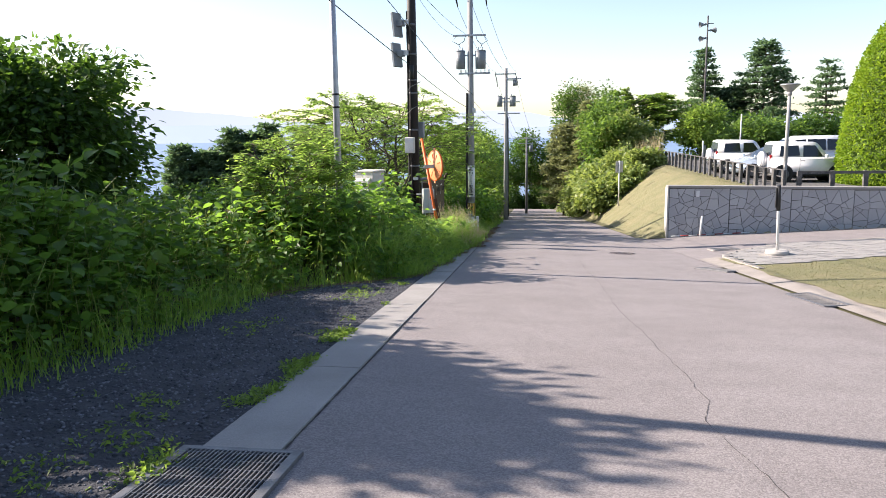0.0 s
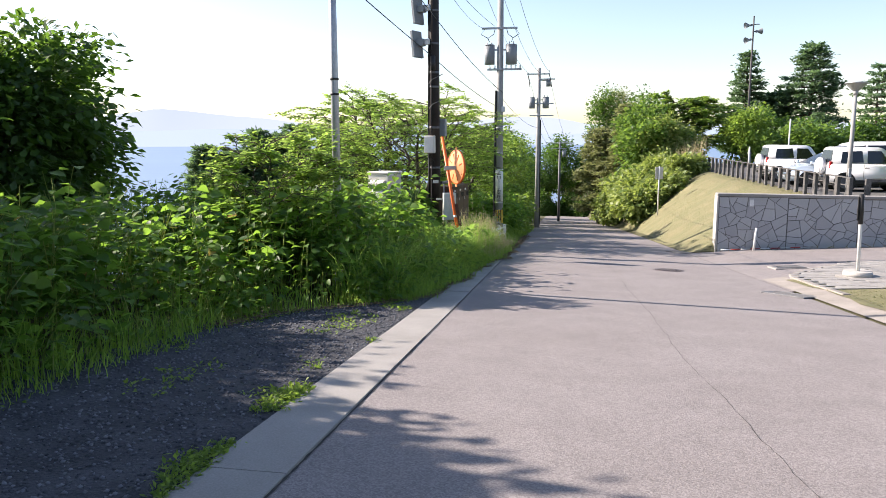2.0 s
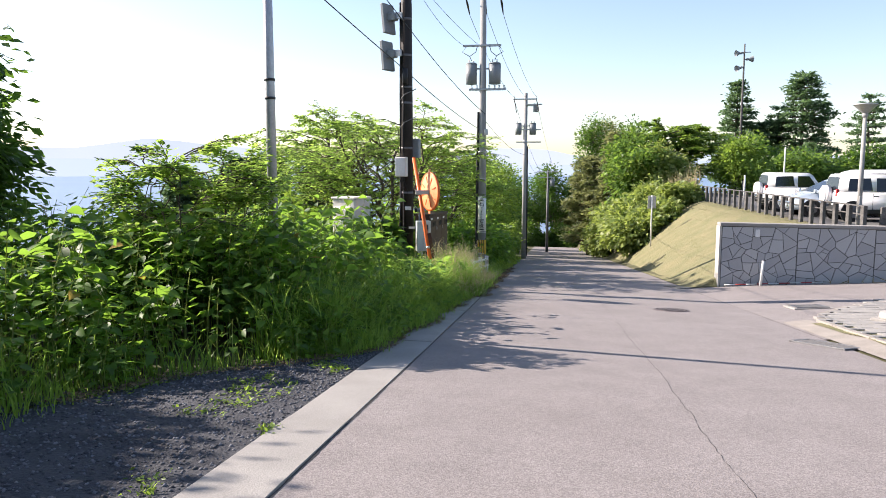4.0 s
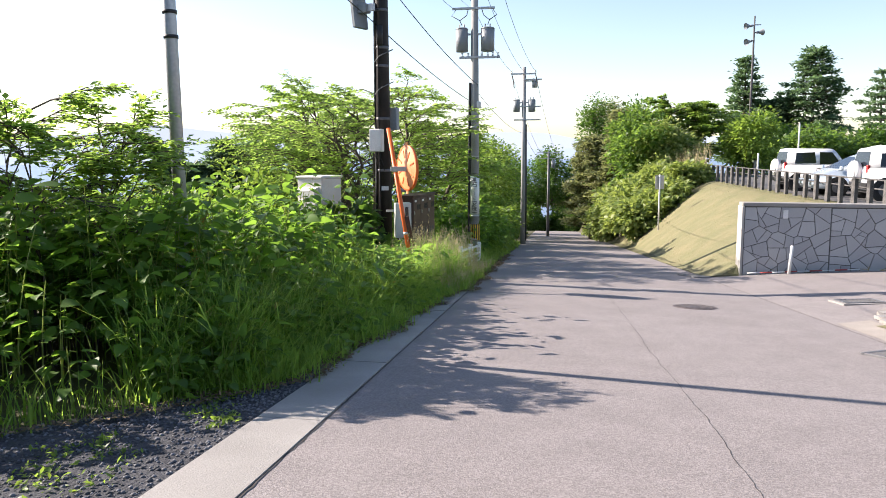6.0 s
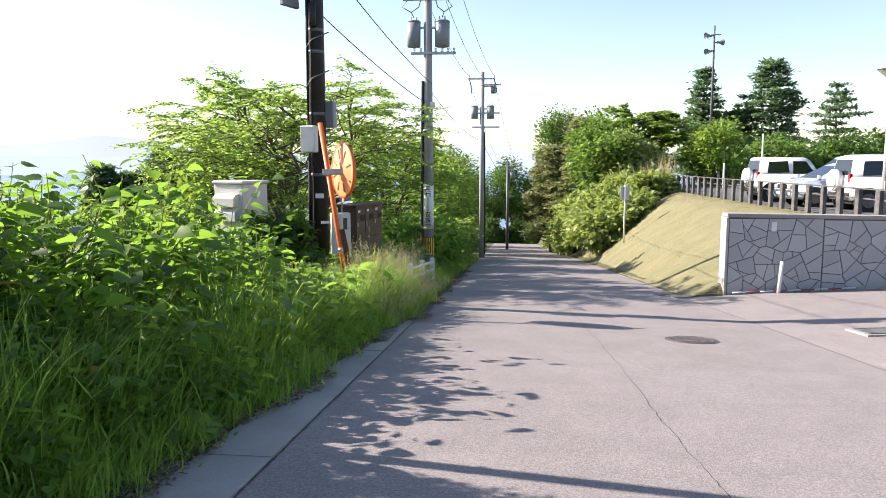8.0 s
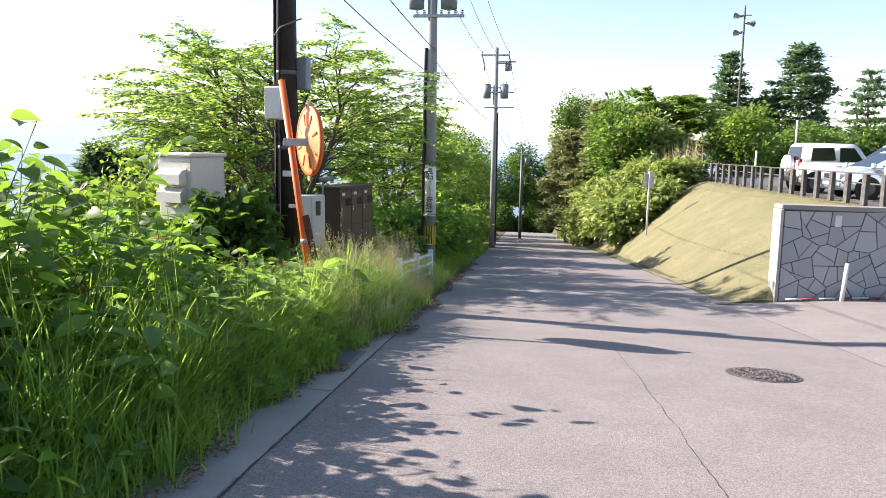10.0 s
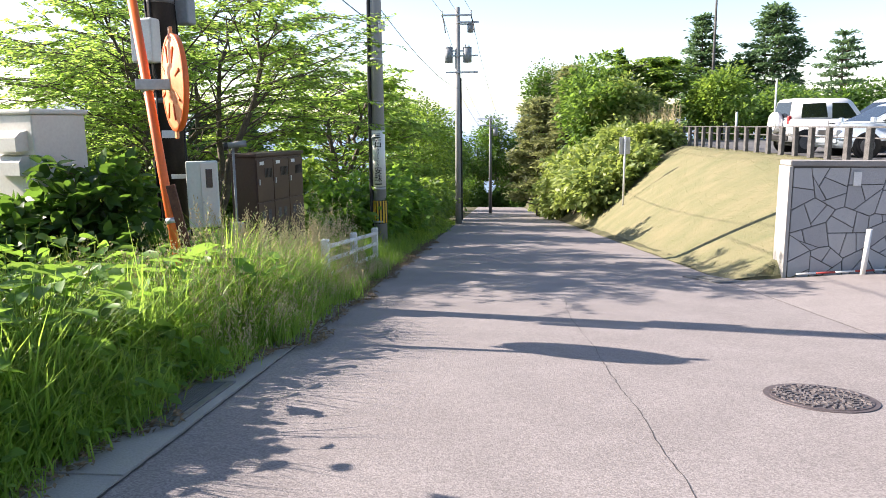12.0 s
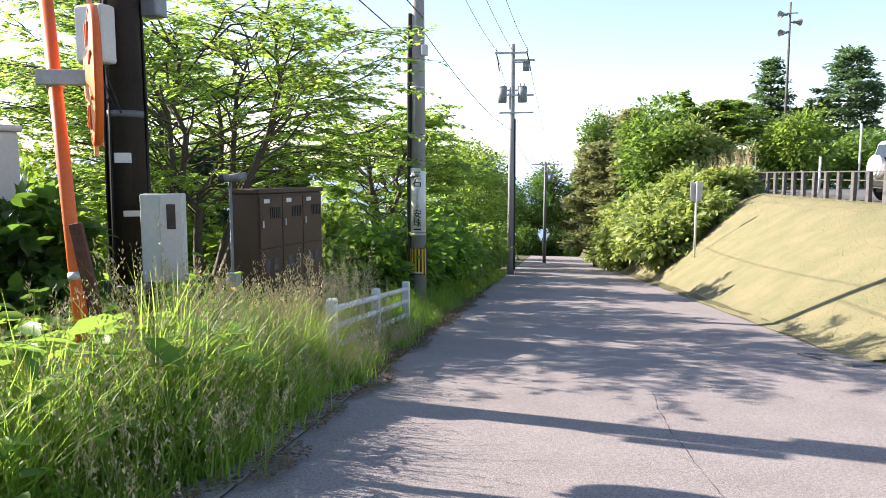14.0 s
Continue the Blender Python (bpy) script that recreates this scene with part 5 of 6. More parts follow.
def tiered_tree(name, x, y, height, reach, low, label, material, leaf=0.09, boughs=120, stems=4, trunk_r=0.12, twigs=15, per=12, lean=(0, 0), category="tree", group="", rise=0.22, fork=0.35, droop=0.08, bark=None):
    """A spreading tree: forked stems, level boughs in tiers, flat sprays of leaves in two ranks along each twig."""
    ob = thing(name, x, y, gz(x, y) - 0.1, label, category, group)
    segs, P, W = [], [], []
    trunks = []
    for s in range(stems):
        a = s * math.tau / stems + RNG.uniform(-0.4, 0.4)
        foot = np.array([math.cos(a), math.sin(a), 0]) * 0.10 * math.sqrt(stems) * (stems > 1)
        out = reach * fork * RNG.uniform(0.5, 1.1) * (stems > 1)
        head = np.array([math.cos(a) * out + lean[0], math.sin(a) * out + lean[1], height * RNG.uniform(0.78, 0.93)])
        pts = limb(foot, head, 0.04 * height, 0.018 * height, 9)
        trunks.append((a, pts))
        segs.append((pts, np.linspace(trunk_r, trunk_r * 0.16, 9)))
    for i in range(boughs):
        sa, pts = trunks[i % stems]
        k = (i + RNG.uniform()) / boughs
        start = along(pts, max(0.18, low / height * 0.8) + (0.97 - max(0.18, low / height * 0.8)) * k)
        a = sa + RNG.normal() * 1.15 if stems > 1 else i * 2.4 + RNG.normal() * 0.3
        far = reach * (0.45 + 0.55 * math.sin(math.pi * min(1, 0.22 + 0.72 * k))) * RNG.uniform(0.42, 1.0)
        d = np.array([math.cos(a), math.sin(a), 0])
        up = far * rise * RNG.uniform(0.2, 1.5)
        tip = np.array([d[0] * far + lean[0], d[1] * far + lean[1], max(start[2] + up, low + RNG.uniform(0, 0.5))])
        tip[2] = min(tip[2], height * (RNG.uniform(0.92, 1.06) - 0.28 * (far / reach) ** 2))
        tip[2] = max(tip[2], start[2] - 0.05 * far)
        bend = limb(start, tip, 0.10 * far, 0.03 * far, 7)
        segs.append((bend, np.linspace(max(0.010, trunk_r * 0.2), 0.003, 7)))
        span = np.linalg.norm(tip - start)
        for j in range(twigs):
            q = 0.30 + 0.70 * (j + RNG.uniform()) / twigs
            b0 = along(bend, q)
            fwd = norm(along(bend, min(1, q + 0.1)) - along(bend, q - 0.1)) * [1, 1, 0.5]
            side = np.array([-fwd[1], fwd[0], 0]) * (1 if j % 2 else -1)
            dirn = norm(fwd * RNG.uniform(0.5, 1.1) + side * RNG.uniform(0.5, 1.0) * (1.15 - q) * 1.4 + RNG.normal(size=3) * [0.1, 0.1, 0.08])
            ln_ = span * RNG.uniform(0.16, 0.34) * (1.25 - 0.7 * q) + 0.12
            end = b0 + dirn * ln_ - [0, 0, droop * ln_]
            segs.append((limb(b0, end, 0.03 * ln_, 0.0, 3), np.linspace(0.006, 0.002, 3)))
            m = max(4, int(per * (0.5 + ln_)))
            r = RNG.uniform(0.12, 1.05, m)[:, None]
            sd = norm(np.cross(dirn, [0, 0, 1.0])) * np.where(np.arange(m) % 2, 1, -1)[:, None]
            P.append(b0 * (1 - r) + end * r + RNG.normal(size=(m, 3)) * [0.03, 0.03, 0.018])
            W.append(dirn * 0.7 + sd * RNG.uniform(0.4, 1.2, (m, 1)) + RNG.normal(size=(m, 3)) * 0.2 - [0, 0, 0.18])
    v, f = branch_tubes(segs, 4)
    soup("trunk", v, f, bark or BARK, ob)
    P, W = np.concatenate(P), np.concatenate(W)
    v, f = leaves(P, W, norm(RNG.normal(size=P.shape) * 0.33 + [0, 0, 1]), leaf * RNG.uniform(0.6, 1.3, len(P)), SMALL_V, SMALL_F, 0.95)
    soup("crown", v, f, material, ob)
    return ob


def conifer(name, x, y, height, radius, label, material, leaf=0.35, whorls=20, z=None, bare=0.12, shape=1.0, group="conifers", sprays=26, gappy=0.25):
    """A conifer: whorls of level boughs with needle sprays, gaps between."""
    z0 = (gz(x, y) if z is None else z) - 0.2
    ob = thing(name, x, y, z0, label, "tree", group)
    segs = [(limb((0, 0, 0), (0.02 * height * RNG.normal(), 0.02 * height * RNG.normal(), height), 0, 0.02, 8), np.linspace(0.022 * height, 0.02, 8))]
    P, W = [], []
    for i in range(whorls):
        k = (i + 0.5) / whorls
        zz = height * (bare + (1 - bare) * k)
        r = radius * ((1 - k) ** shape * 0.95 + 0.08) * RNG.uniform(0.8, 1.1)
        nb = int(RNG.integers(5, 9))
        for b in range(nb):
            if RNG.uniform() < gappy * (1 - k):
                continue
            a = b * math.tau / nb + i * 0.9 + RNG.normal() * 0.25
            rr = r * RNG.uniform(0.6, 1.15)
            tip = np.array([math.cos(a) * rr, math.sin(a) * rr, zz + rr * RNG.uniform(-0.08, 0.16)])
            segs.append((limb((0, 0, zz - 0.04 * height * (1 - k)), tip, -0.03 * rr, 0.03, 5), np.linspace(0.006 * height, 0.012, 5)))
            m = max(6, int(sprays * rr / radius) + 4)
            q = RNG.uniform(0.25, 1.03, m)[:, None] ** 0.7
            side = np.array([-math.sin(a), math.cos(a), 0])
            pos = np.array([0, 0, zz]) * (1 - q) + tip * q + side * RNG.normal(size=(m, 1)) * 0.20 * rr * (1.2 - q) + RNG.normal(size=(m, 3)) * [0.05, 0.05, 0.05] * radius * 0.35
            P.append(pos)
            W.append(np.repeat([[math.cos(a), math.sin(a), 0.15]], m, 0) + side * RNG.normal(size=(m, 1)) * 0.8)
    v, f = branch_tubes(segs)
    soup("trunk", v, f, BARK, ob)
    P, W = np.concatenate(P), np.concatenate(W)
    rep = 5
    P, W = np.repeat(P, rep, 0) + RNG.normal(size=(len(P) * rep, 3)) * leaf * [0.6, 0.6, 0.12], np.repeat(W, rep, 0) + RNG.normal(size=(len(P) * rep, 3)) * 0.5
    v, f = leaves(P, W, norm(RNG.normal(size=P.shape) * 0.45 + [0, 0, 1]), leaf * RNG.uniform(0.6, 1.25, len(P)), SMALL_V, SMALL_F, 0.8)
    soup("crown", v, f, material, ob)
    return ob


# by the road, left
tiered_tree("maple_tree", -3.9, 27.3, 5.9, 4.2, 2.4, "spreading green maple with several stems behind the cabinets", LEAF_MAPLE, 0.105, 108, 5, 0.105, 15, 18, (0.1, 0.0), rise=0.42)
tiered_tree("maple_tree", -6.8, 32.0, 6.9, 4.0, 2.2, "light green maple in the roadside thicket", LEAF_MAPLE, 0.14, 90, 3, 0.12, 15, 14, rise=0.3)
tiered_tree("thicket_tree", -3.3, 37.5, 6.4, 3.3, 1.6, "leafy green tree overhanging the lane", LEAF_MAPLE, 0.17, 85, 3, 0.12, 14, 13, rise=0.3)
tiered_tree("thicket_tree", -4.4, 45.5, 7.2, 3.8, 1.4, "leafy green tree in the roadside thicket", LEAF_MAPLE, 0.2, 80, 3, 0.13, 14, 12, rise=0.3)
tree("thicket_tree", -2.6, 55.0, 7.6, 2.4, 4.0, 1.0, "leafy green tree beside the lane", LEAF_MID, 0.2, 140, 75, 3, 0.55, flat=0.3)
tree("thicket_tree", -3.6, 66.0, 8.6, 3.2, 5.0, 0.8, "dark green tree beside the lane", LEAF_DARK, 0.2, 200, 60, 3, 0.6)
tree("thicket_tree", -4.0, 80.0, 9.6, 3.6, 6.0, 0.8, "dark green tree beside the lane", LEAF_DARK, 0.25, 190, 55, 3, 0.7)
for bx_, by_, h, r_ in ((-1.75, 31.5, 1.9, 1.2), (-1.4, 34.6, 2.1, 1.2), (-1.5, 38.0, 2.3, 1.3), (-1.3, 41.2, 2.4, 1.3), (-1.25, 44.6, 2.6, 1.3), (-1.5, 48.8, 2.3, 1.4), (-1.7, 53.5, 2.6, 1.5), (-1.9, 60, 3.0, 1.8), (-2.2, 70, 3.2, 2.2)):
    tree("roadside_bush", bx_, by_, h, r_, 1.9, 0.15, "dense fresh green bush at the road edge", LEAF_MID if by_ > 36 else LEAF_KNOT, 0.2, 62, 65, 4, 0.27, trunk_r=0.05, category="bush", group="roadside bushes", flat=0.7, ragged=0.75)
tiered_tree("roadside_shrub", *at(-4.45, 11.9), 2.75, 1.3, 1.2, "airy green shrub with feathery leaves near the steel pole", LEAF_MAPLE, 0.085, 42, 6, 0.02, 14, 19, category="shrub", rise=0.8, fork=0.6, droop=0.15)
tree("roadside_shrub", *at(-5.3, 14.4), 2.2, 1.2, 1.3, 0.5, "green shrub among tall weeds", LEAF_MID, 0.085, 110, 60, 4, 0.2, trunk_r=0.04, category="shrub")
tree("broad_leaf_shrub", -2.75, 21.3, 1.95, 0.65, 0.5, 0.2, "dark broad-leaved shrub between the cabinet and the pole", LEAF_DARK, 0.155, 70, 24, 5, 0.17, trunk_r=0.03, flat=0.8, category="shrub", ragged=0.7, broad=True)
tree("broad_leaf_shrub", -3.35, 20.8, 1.5, 0.7, 0.4, 0.2, "broad-leaved shrub growing up against the cream cabinet", LEAF_DARK, 0.155, 65, 24, 5, 0.16, trunk_r=0.03, flat=0.8, category="shrub", ragged=0.7, broad=True)
tree("broad_leaf_shrub", -2.1, 21.1, 1.2, 0.5, 0.4, 0.15, "low dark broad-leaved shrub at the foot of the black pole", LEAF_DARK, 0.155, 50, 24, 5, 0.15, trunk_r=0.03, flat=0.8, category="shrub", ragged=0.7, broad=True)
tree("dark_tree", -9.4, 13.3, 6.0, 2.9, 2.8, 0.9, "dense dark green tree above the undergrowth", LEAF_DARK, 0.17, 330, 110, 2, 0.30, trunk_r=0.14, flat=0.8)
tree("shade_tree", -7.4, 5.2, 6.0, 2.3, 1.8, 1.0, "dense green tree on the bank whose shade lies on the road", LEAF_DARK, 0.18, 270, 120, 2, 0.32, trunk_r=0.14, flat=0.8)
# three unseen trees, added to keep sun and sky off bank and gravel
tree("shade_tree", -9.1, 8.2, 6.2, 2.2, 2.1, 0.7, "dense dark green tree added out of view to shade the bank of weeds", LEAF_DARK, 0.17, 260, 120, 2, 0.32, trunk_r=0.14, flat=0.8)
tree("shade_tree", -9.0, -3.5, 7.5, 3.4, 3.6, 1.2, "dense green tree added out of view behind the walk for shade", LEAF_DARK, 0.16, 220, 90, 2, 0.42, trunk_r=0.16, flat=0.8)
tree("shade_tree", -6.6, 1.5, 4.9, 1.9, 1.8, 0.6, "dense green tree added out of view to keep sky light off the bank", LEAF_DARK, 0.18, 200, 100, 2, 0.32, trunk_r=0.12, flat=0.8)

for bx_, by_, h, r_ in ((-6.8, 24.5, 2.6, 1.6), (-7.6, 27.5, 3.0, 1.9), (-6.9, 30.5, 2.9, 1.8), (-8.6, 22.5, 2.3, 1.6), (-4.6, 30.6, 2.0, 1.4), (-3.6, 33.2, 2.4, 1.5), (-5.4, 36.5, 3.0, 1.9), (-9.5, 31, 3.4, 2.2), (-2.9, 29.3, 1.4, 1.0)):
    tree("thicket_bush", bx_, by_, h, r_, r_ * 1.1, 0.15, "dense green bush in the thicket behind the cabinets", LEAF_MID, 0.19, 75, 65, 4, 0.27, trunk_r=0.05, category="bush", group="thicket bushes", flat=0.6, ragged=0.75)

# far cedars on the slope
for x_, y_, top, r_ in ((-29.5, 62, 0.9, 2.2), (-27.3, 62.4, 0.3, 1.9), (-25.3, 63.5, 2.3, 1.6), (-23.6, 64, 1.9, 1.4), (-22.2, 64.7, 2.7, 1.9), (-18.9, 65.8, 2.3, 1.7), (-16.5, 66.3, 1.6, 1.7)):
    z_ = gz(x_, y_)
    conifer("cedar_tree", x_, y_, top - z_, r_ * 1.3, "dark cedar on the slope below, against the bay", LEAF_PINE, 0.5, 22, gappy=0.02, shape=0.55, group="cedars on the slope", sprays=40)

# right of the lane
hb = [(6.6, 45.6, 2.2, 1.5, 1.6), (8.0, 46.6, 1.8, 1.6, 1.6), (9.4, 48.4, 1.6, 1.5, 1.6), (6.4, 48.8, 3.2, 1.4, 1.9), (8.2, 50.0, 2.8, 1.9, 1.9), (6.3, 52.6, 4.0, 1.4, 2.2), (5.9, 57, 4.0, 1.2, 2.4), (5.9, 62, 4.2, 1.3, 2.8), (5.8, 69, 4.4, 1.4, 3.2)]
for k, (x_, y_, h, rx, ry) in enumerate(hb):
    tree("bank_bush", x_, y_, h, rx, ry, 0.1, "dense yellow-green bush covering the bank", LEAF_HEDGE, 0.27, 95, 60, 4, 0.27, trunk_r=0.05, category="bush", group="bank bushes", flat=0.7, ragged=0.65)
tree("bank_tree", 8.0, 56.5, 7.0, 2.5, 3.0, 0.3, "vine-clad green tree on the bank", LEAF_VINE, 0.27, 130, 80, 2, 0.42, trunk_r=0.16, flat=0.7, ragged=0.7)
tiered_tree("bank_tree", 11.0, 61.5, 6.0, 4.2, 1.0, "round-topped green tree behind the fence end", LEAF_MID, 0.27, 120, 3, 0.16, 14, 13, rise=0.25)
conifer("pine_tree", 5.0, 63.5, 8.2, 2.6, "ragged brownish pine leaning over the lane", LEAF_BROWNPINE, 0.36, 18, gappy=0.45, shape=0.5, sprays=30)
conifer("pine_tree", 6.9, 61.0, 8.4, 2.2, "ragged brownish pine on the bank", LEAF_BROWNPINE, 0.36, 20, gappy=0.2, shape=0.7, sprays=34)
tree("bank_tree", 9.6, 55.5, 4.2, 2.2, 2.2, 0.2, "leafy green tree at the fence end", LEAF_HEDGE, 0.26, 90, 70, 3, 0.38, trunk_r=0.1, flat=0.7, ragged=0.7)
tree("bank_tree", 15.2, 57.8, 4.2, 1.9, 1.8, 0.2, "bright green young tree behind the car park", LEAF_MID, 0.24, 80, 70, 3, 0.42, trunk_r=0.1, flat=0.5, ragged=0.9)
conifer("fir_tree", 21.5, 85, 12.4, 4.0, "tall dark fir behind the car park", LEAF_PINE, 0.45, 18, gappy=0.15, shape=1.0, group="firs", sprays=34)
conifer("fir_tree", 27.6, 83.5, 12.8, 5.2, "broad dark fir with level boughs behind the car park", LEAF_PINE, 0.45, 20, gappy=0.22, shape=0.75, group="firs", sprays=40)
conifer("fir_tree", 24.5, 85.5, 8.0, 3.6, "dark fir behind the car park", LEAF_PINE, 0.5, 18, gappy=0.1, shape=0.6, group="firs", sprays=34)
conifer("fir_tree", 36.8, 90, 11.6, 4.4, "open tall fir with level boughs", LEAF_PINE, 0.45, 13, gappy=0.4, shape=0.8, group="firs", sprays=24)
for x_, y_, h, rx, m_ in ((20.8, 62, 3.4, 3.2, LEAF_VINE), (25.5, 64, 3.6, 3.4, LEAF_DARK), (30.5, 66, 4.6, 3.6, LEAF_DARK), (36.5, 66, 4.2, 3.8, LEAF_DARK), (18, 66, 5.0, 2.8, LEAF_DARK), (42, 62, 4.4, 3.6, LEAF_VINE), (33, 61, 2.6, 2.8, LEAF_VINE)):
    tree("border_tree", x_, y_, h, rx, 2.4, 0.3, "leafy tree in the dense border of the car park", m_, 0.28, 95, 70, 3, 0.45, trunk_r=0.1, category="tree", group="car park border", flat=0.55, ragged=0.8)

# clipped topiary
tp = thing("topiary_shrub", 16.6, 30.6, gz(16.6, 30.6), "tall egg-shaped clipped yellow-green topiary", "shrub")
n = 36000
d = ball(n)
d[:, 2] = np.abs(d[:, 2]) * np.where(RNG.uniform(size=n) < 0.8, 1, -0.15)
pos = d * [2.15, 2.15, 6.6] * RNG.uniform(0.93, 1.01, (n, 1))
v, f = leaves(pos, norm(d * [1, 1, 0.5] + RNG.normal(size=(n, 3)) * 0.6), norm(RNG.normal(size=(n, 3)) * 0.6 + d), 0.125 * RNG.uniform(0.6, 1.3, n), SMALL_V, SMALL_F)
soup("foliage", v + [0, 0, 0.25], f, LEAF_TOPIARY, tp)
# solid inner egg, its dark green painted for the shade between leaves
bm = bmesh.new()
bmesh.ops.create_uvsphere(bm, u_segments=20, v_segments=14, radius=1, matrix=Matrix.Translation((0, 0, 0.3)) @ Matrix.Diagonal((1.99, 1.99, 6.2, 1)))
part("twig_core", bm, mat("core_shade_green", (0.07, 0.115, 0.02), (0.05, 0.085, 0.015), 6, 0.95), tp)

# trees closing the lane's far end
for k in range(12):
    x_ = -8 + k * 2.1
    y_ = 122 + 5 * math.sin(k * 2.3)
    tree("far_tree", x_, y_, 13 + 3 * math.sin(k * 1.7), 2.6, 2.6, 4.5, "dark tall tree at the end of the lane", LEAF_DARK if k % 3 else LEAF_BROWNPINE, 0.36, 90, 55, 1, 0.8, trunk_r=0.2, group="trees at the lane's end", flat=0.7)

for k in range(9):
    tree("far_bush", -7.5 + k * 2.2, 114 + 2 * math.sin(k * 1.9), 4.2 + math.sin(k * 2.7), 1.9, 1.9, 0.2, "dark bush closing the lane's end", LEAF_DARK, 0.3, 80, 50, 3, 0.5, trunk_r=0.08, category="bush", group="bushes at the lane's end", flat=0.9)

# ---- undergrowth ----


def edge_x(y):
    """Where the plants begin beside the road."""
    wave = (0.06 * np.sin(2.3 * y) + 0.05 * np.sin(5.1 * y + 1.0) + 0.035 * np.sin(11.0 * y)) * step(12.0, 14.5, y)
    return -0.50 - 1.75 * step(11.9, 8.8, y) + 0.16 * step(12.5, 15.0, y) + 0.22 * step(17.0, 20.5, y) + wave


def bank_height(x, y):
    inside = edge_x(y) - x
    grow = step(-0.25, 1.5, inside - 0.15)
    lump = 0.86 + 0.25 * np.array([noise.noise((a * 0.8, b * 0.8, 4)) for a, b in zip(np.atleast_1d(x), np.atleast_1d(y))])
    tall = 2.0 - 0.15 * step(7.5, 9.0, y) * step(11.8, 10.8, y) + 0.22 * step(11.2, 12.6, y) * step(17.0, 15.6, y) - 0.66 * step(17.0, 20.0, y) + 0.72 * step(7.5, 4.5, y) * step(-2.2, -3.0, x)
    return (0.35 + (tall - 0.35) * grow) * lump


ns = 5200
sy = RNG.uniform(-3.5, 24.0, ns)
sx = edge_x(sy) - 0.10 - 1.55 * step(16.2, 18.8, sy) - RNG.uniform(0, 1, ns) ** 0.8 * 6.2
fy = RNG.uniform(9.0, 18.5, 900)
fx = edge_x(fy) + 0.02 - RNG.uniform(0, 1, 900) ** 0.7 * 0.75
thick = np.array([noise.noise((a * 1.1, b * 0.9, 2.5)) for a, b in zip(fx, fy)]) > -0.12
sx, sy = np.concatenate([sx, fx[thick]]), np.concatenate([sy, fy[thick]])
keep = (sy < 8.0) | (RNG.uniform(size=len(sx)) < np.where(sy < 13.0, 0.56, 0.78))
keep &= ~((np.abs(sx - cx) < 0.55) & (sy > cy - 0.75) & (sy < cy + 0.5))
sx, sy = sx[keep], sy[keep]
hh = bank_height(sx, sy) * RNG.uniform(0.70, 1.08, len(sx)) * np.where(RNG.uniform(size=len(sx)) < 0.05, 1.08, 1.0)
P, W, U, S, stems_ = [], [], [], [], []
for x_, y_, h in zip(sx, sy, hh):
    z_ = gz(x_, y_)
    lean = RNG.normal(size=2) * 0.16 * h
    pts = np.array([(x_ + lean[0] * k * k, y_ + lean[1] * k * k, z_ + h * k * (1 - 0.08 * k)) for k in np.linspace(0, 1, 5)])
    stems_.append((pts, np.linspace(0.009, 0.004, 5)))
    m = int(8 + 7.5 * h) if y_ > 8 else int(9 + 9 * h)
    k = np.sort(RNG.uniform(0.22, 1.0, m))
    a = np.arange(m) * 2.4 + RNG.uniform(0, 6.28)
    base = np.stack([x_ + lean[0] * k * k, y_ + lean[1] * k * k, z_ + h * k * (1 - 0.08 * k)], -1)
    out = np.stack([np.cos(a), np.sin(a), RNG.uniform(-0.35, 0.25, m)], -1)
    P.append(base + out * RNG.uniform(0.03, 0.2, m)[:, None])
    W.append(out + [0, 0, -0.15])
    U.append(RNG.normal(size=(m, 3)) * 0.35 + [-0.25, 0.0, 1])
    S.append(RNG.uniform(0.085, 0.195, m) * min(1.0, 0.42 + 0.4 * h))
P, W, U, S = np.concatenate(P), np.concatenate(W), norm(np.concatenate(U)), np.concatenate(S)
kw = tagged(new("undergrowth"), "dense bank of broad-leaved weeds, lit from behind", "undergrowth", kind="stuff")
old = (RNG.uniform(size=len(P)) < 0.006) & (P[:, 1] > 8)
v, f = leaves(P[old], W[old], U[old], S[old], BROAD_V, BROAD_F)
tagged(soup("yellowed_leaves", v, f, LEAF_YELLOW, kw, smooth=True), kind="stuff")
P, W, U, S = P[~old], W[~old], U[~old], S[~old]
close = (P[:, 0] > -3.4) & (S > 0.07) & (P[:, 1] > 6)
v, f = leaves(P[close], W[close], U[close], S[close], BROAD_V, BROAD_F)
tagged(soup("broad_leaves", v, f, LEAF_KNOT, kw, smooth=True), kind="stuff")
deep = ~close & (P[:, 0] < -4.6)
v, f = leaves(P[deep], W[deep], U[deep], S[deep] * 1.1, SMALL_V, SMALL_F, 1.2)
tagged(soup("broad_leaves", v, f, LEAF_KNOT, kw), kind="stuff")
mid = ~close & ~deep
v, f = leaves(P[mid], W[mid], U[mid], S[mid])
tagged(soup("broad_leaves", v, f, LEAF_KNOT, kw), kind="stuff")
v, f = branch_tubes(stems_, 3)
tagged(soup("weed_stems", v, f, LEAF_HEDGE, kw), kind="stuff")


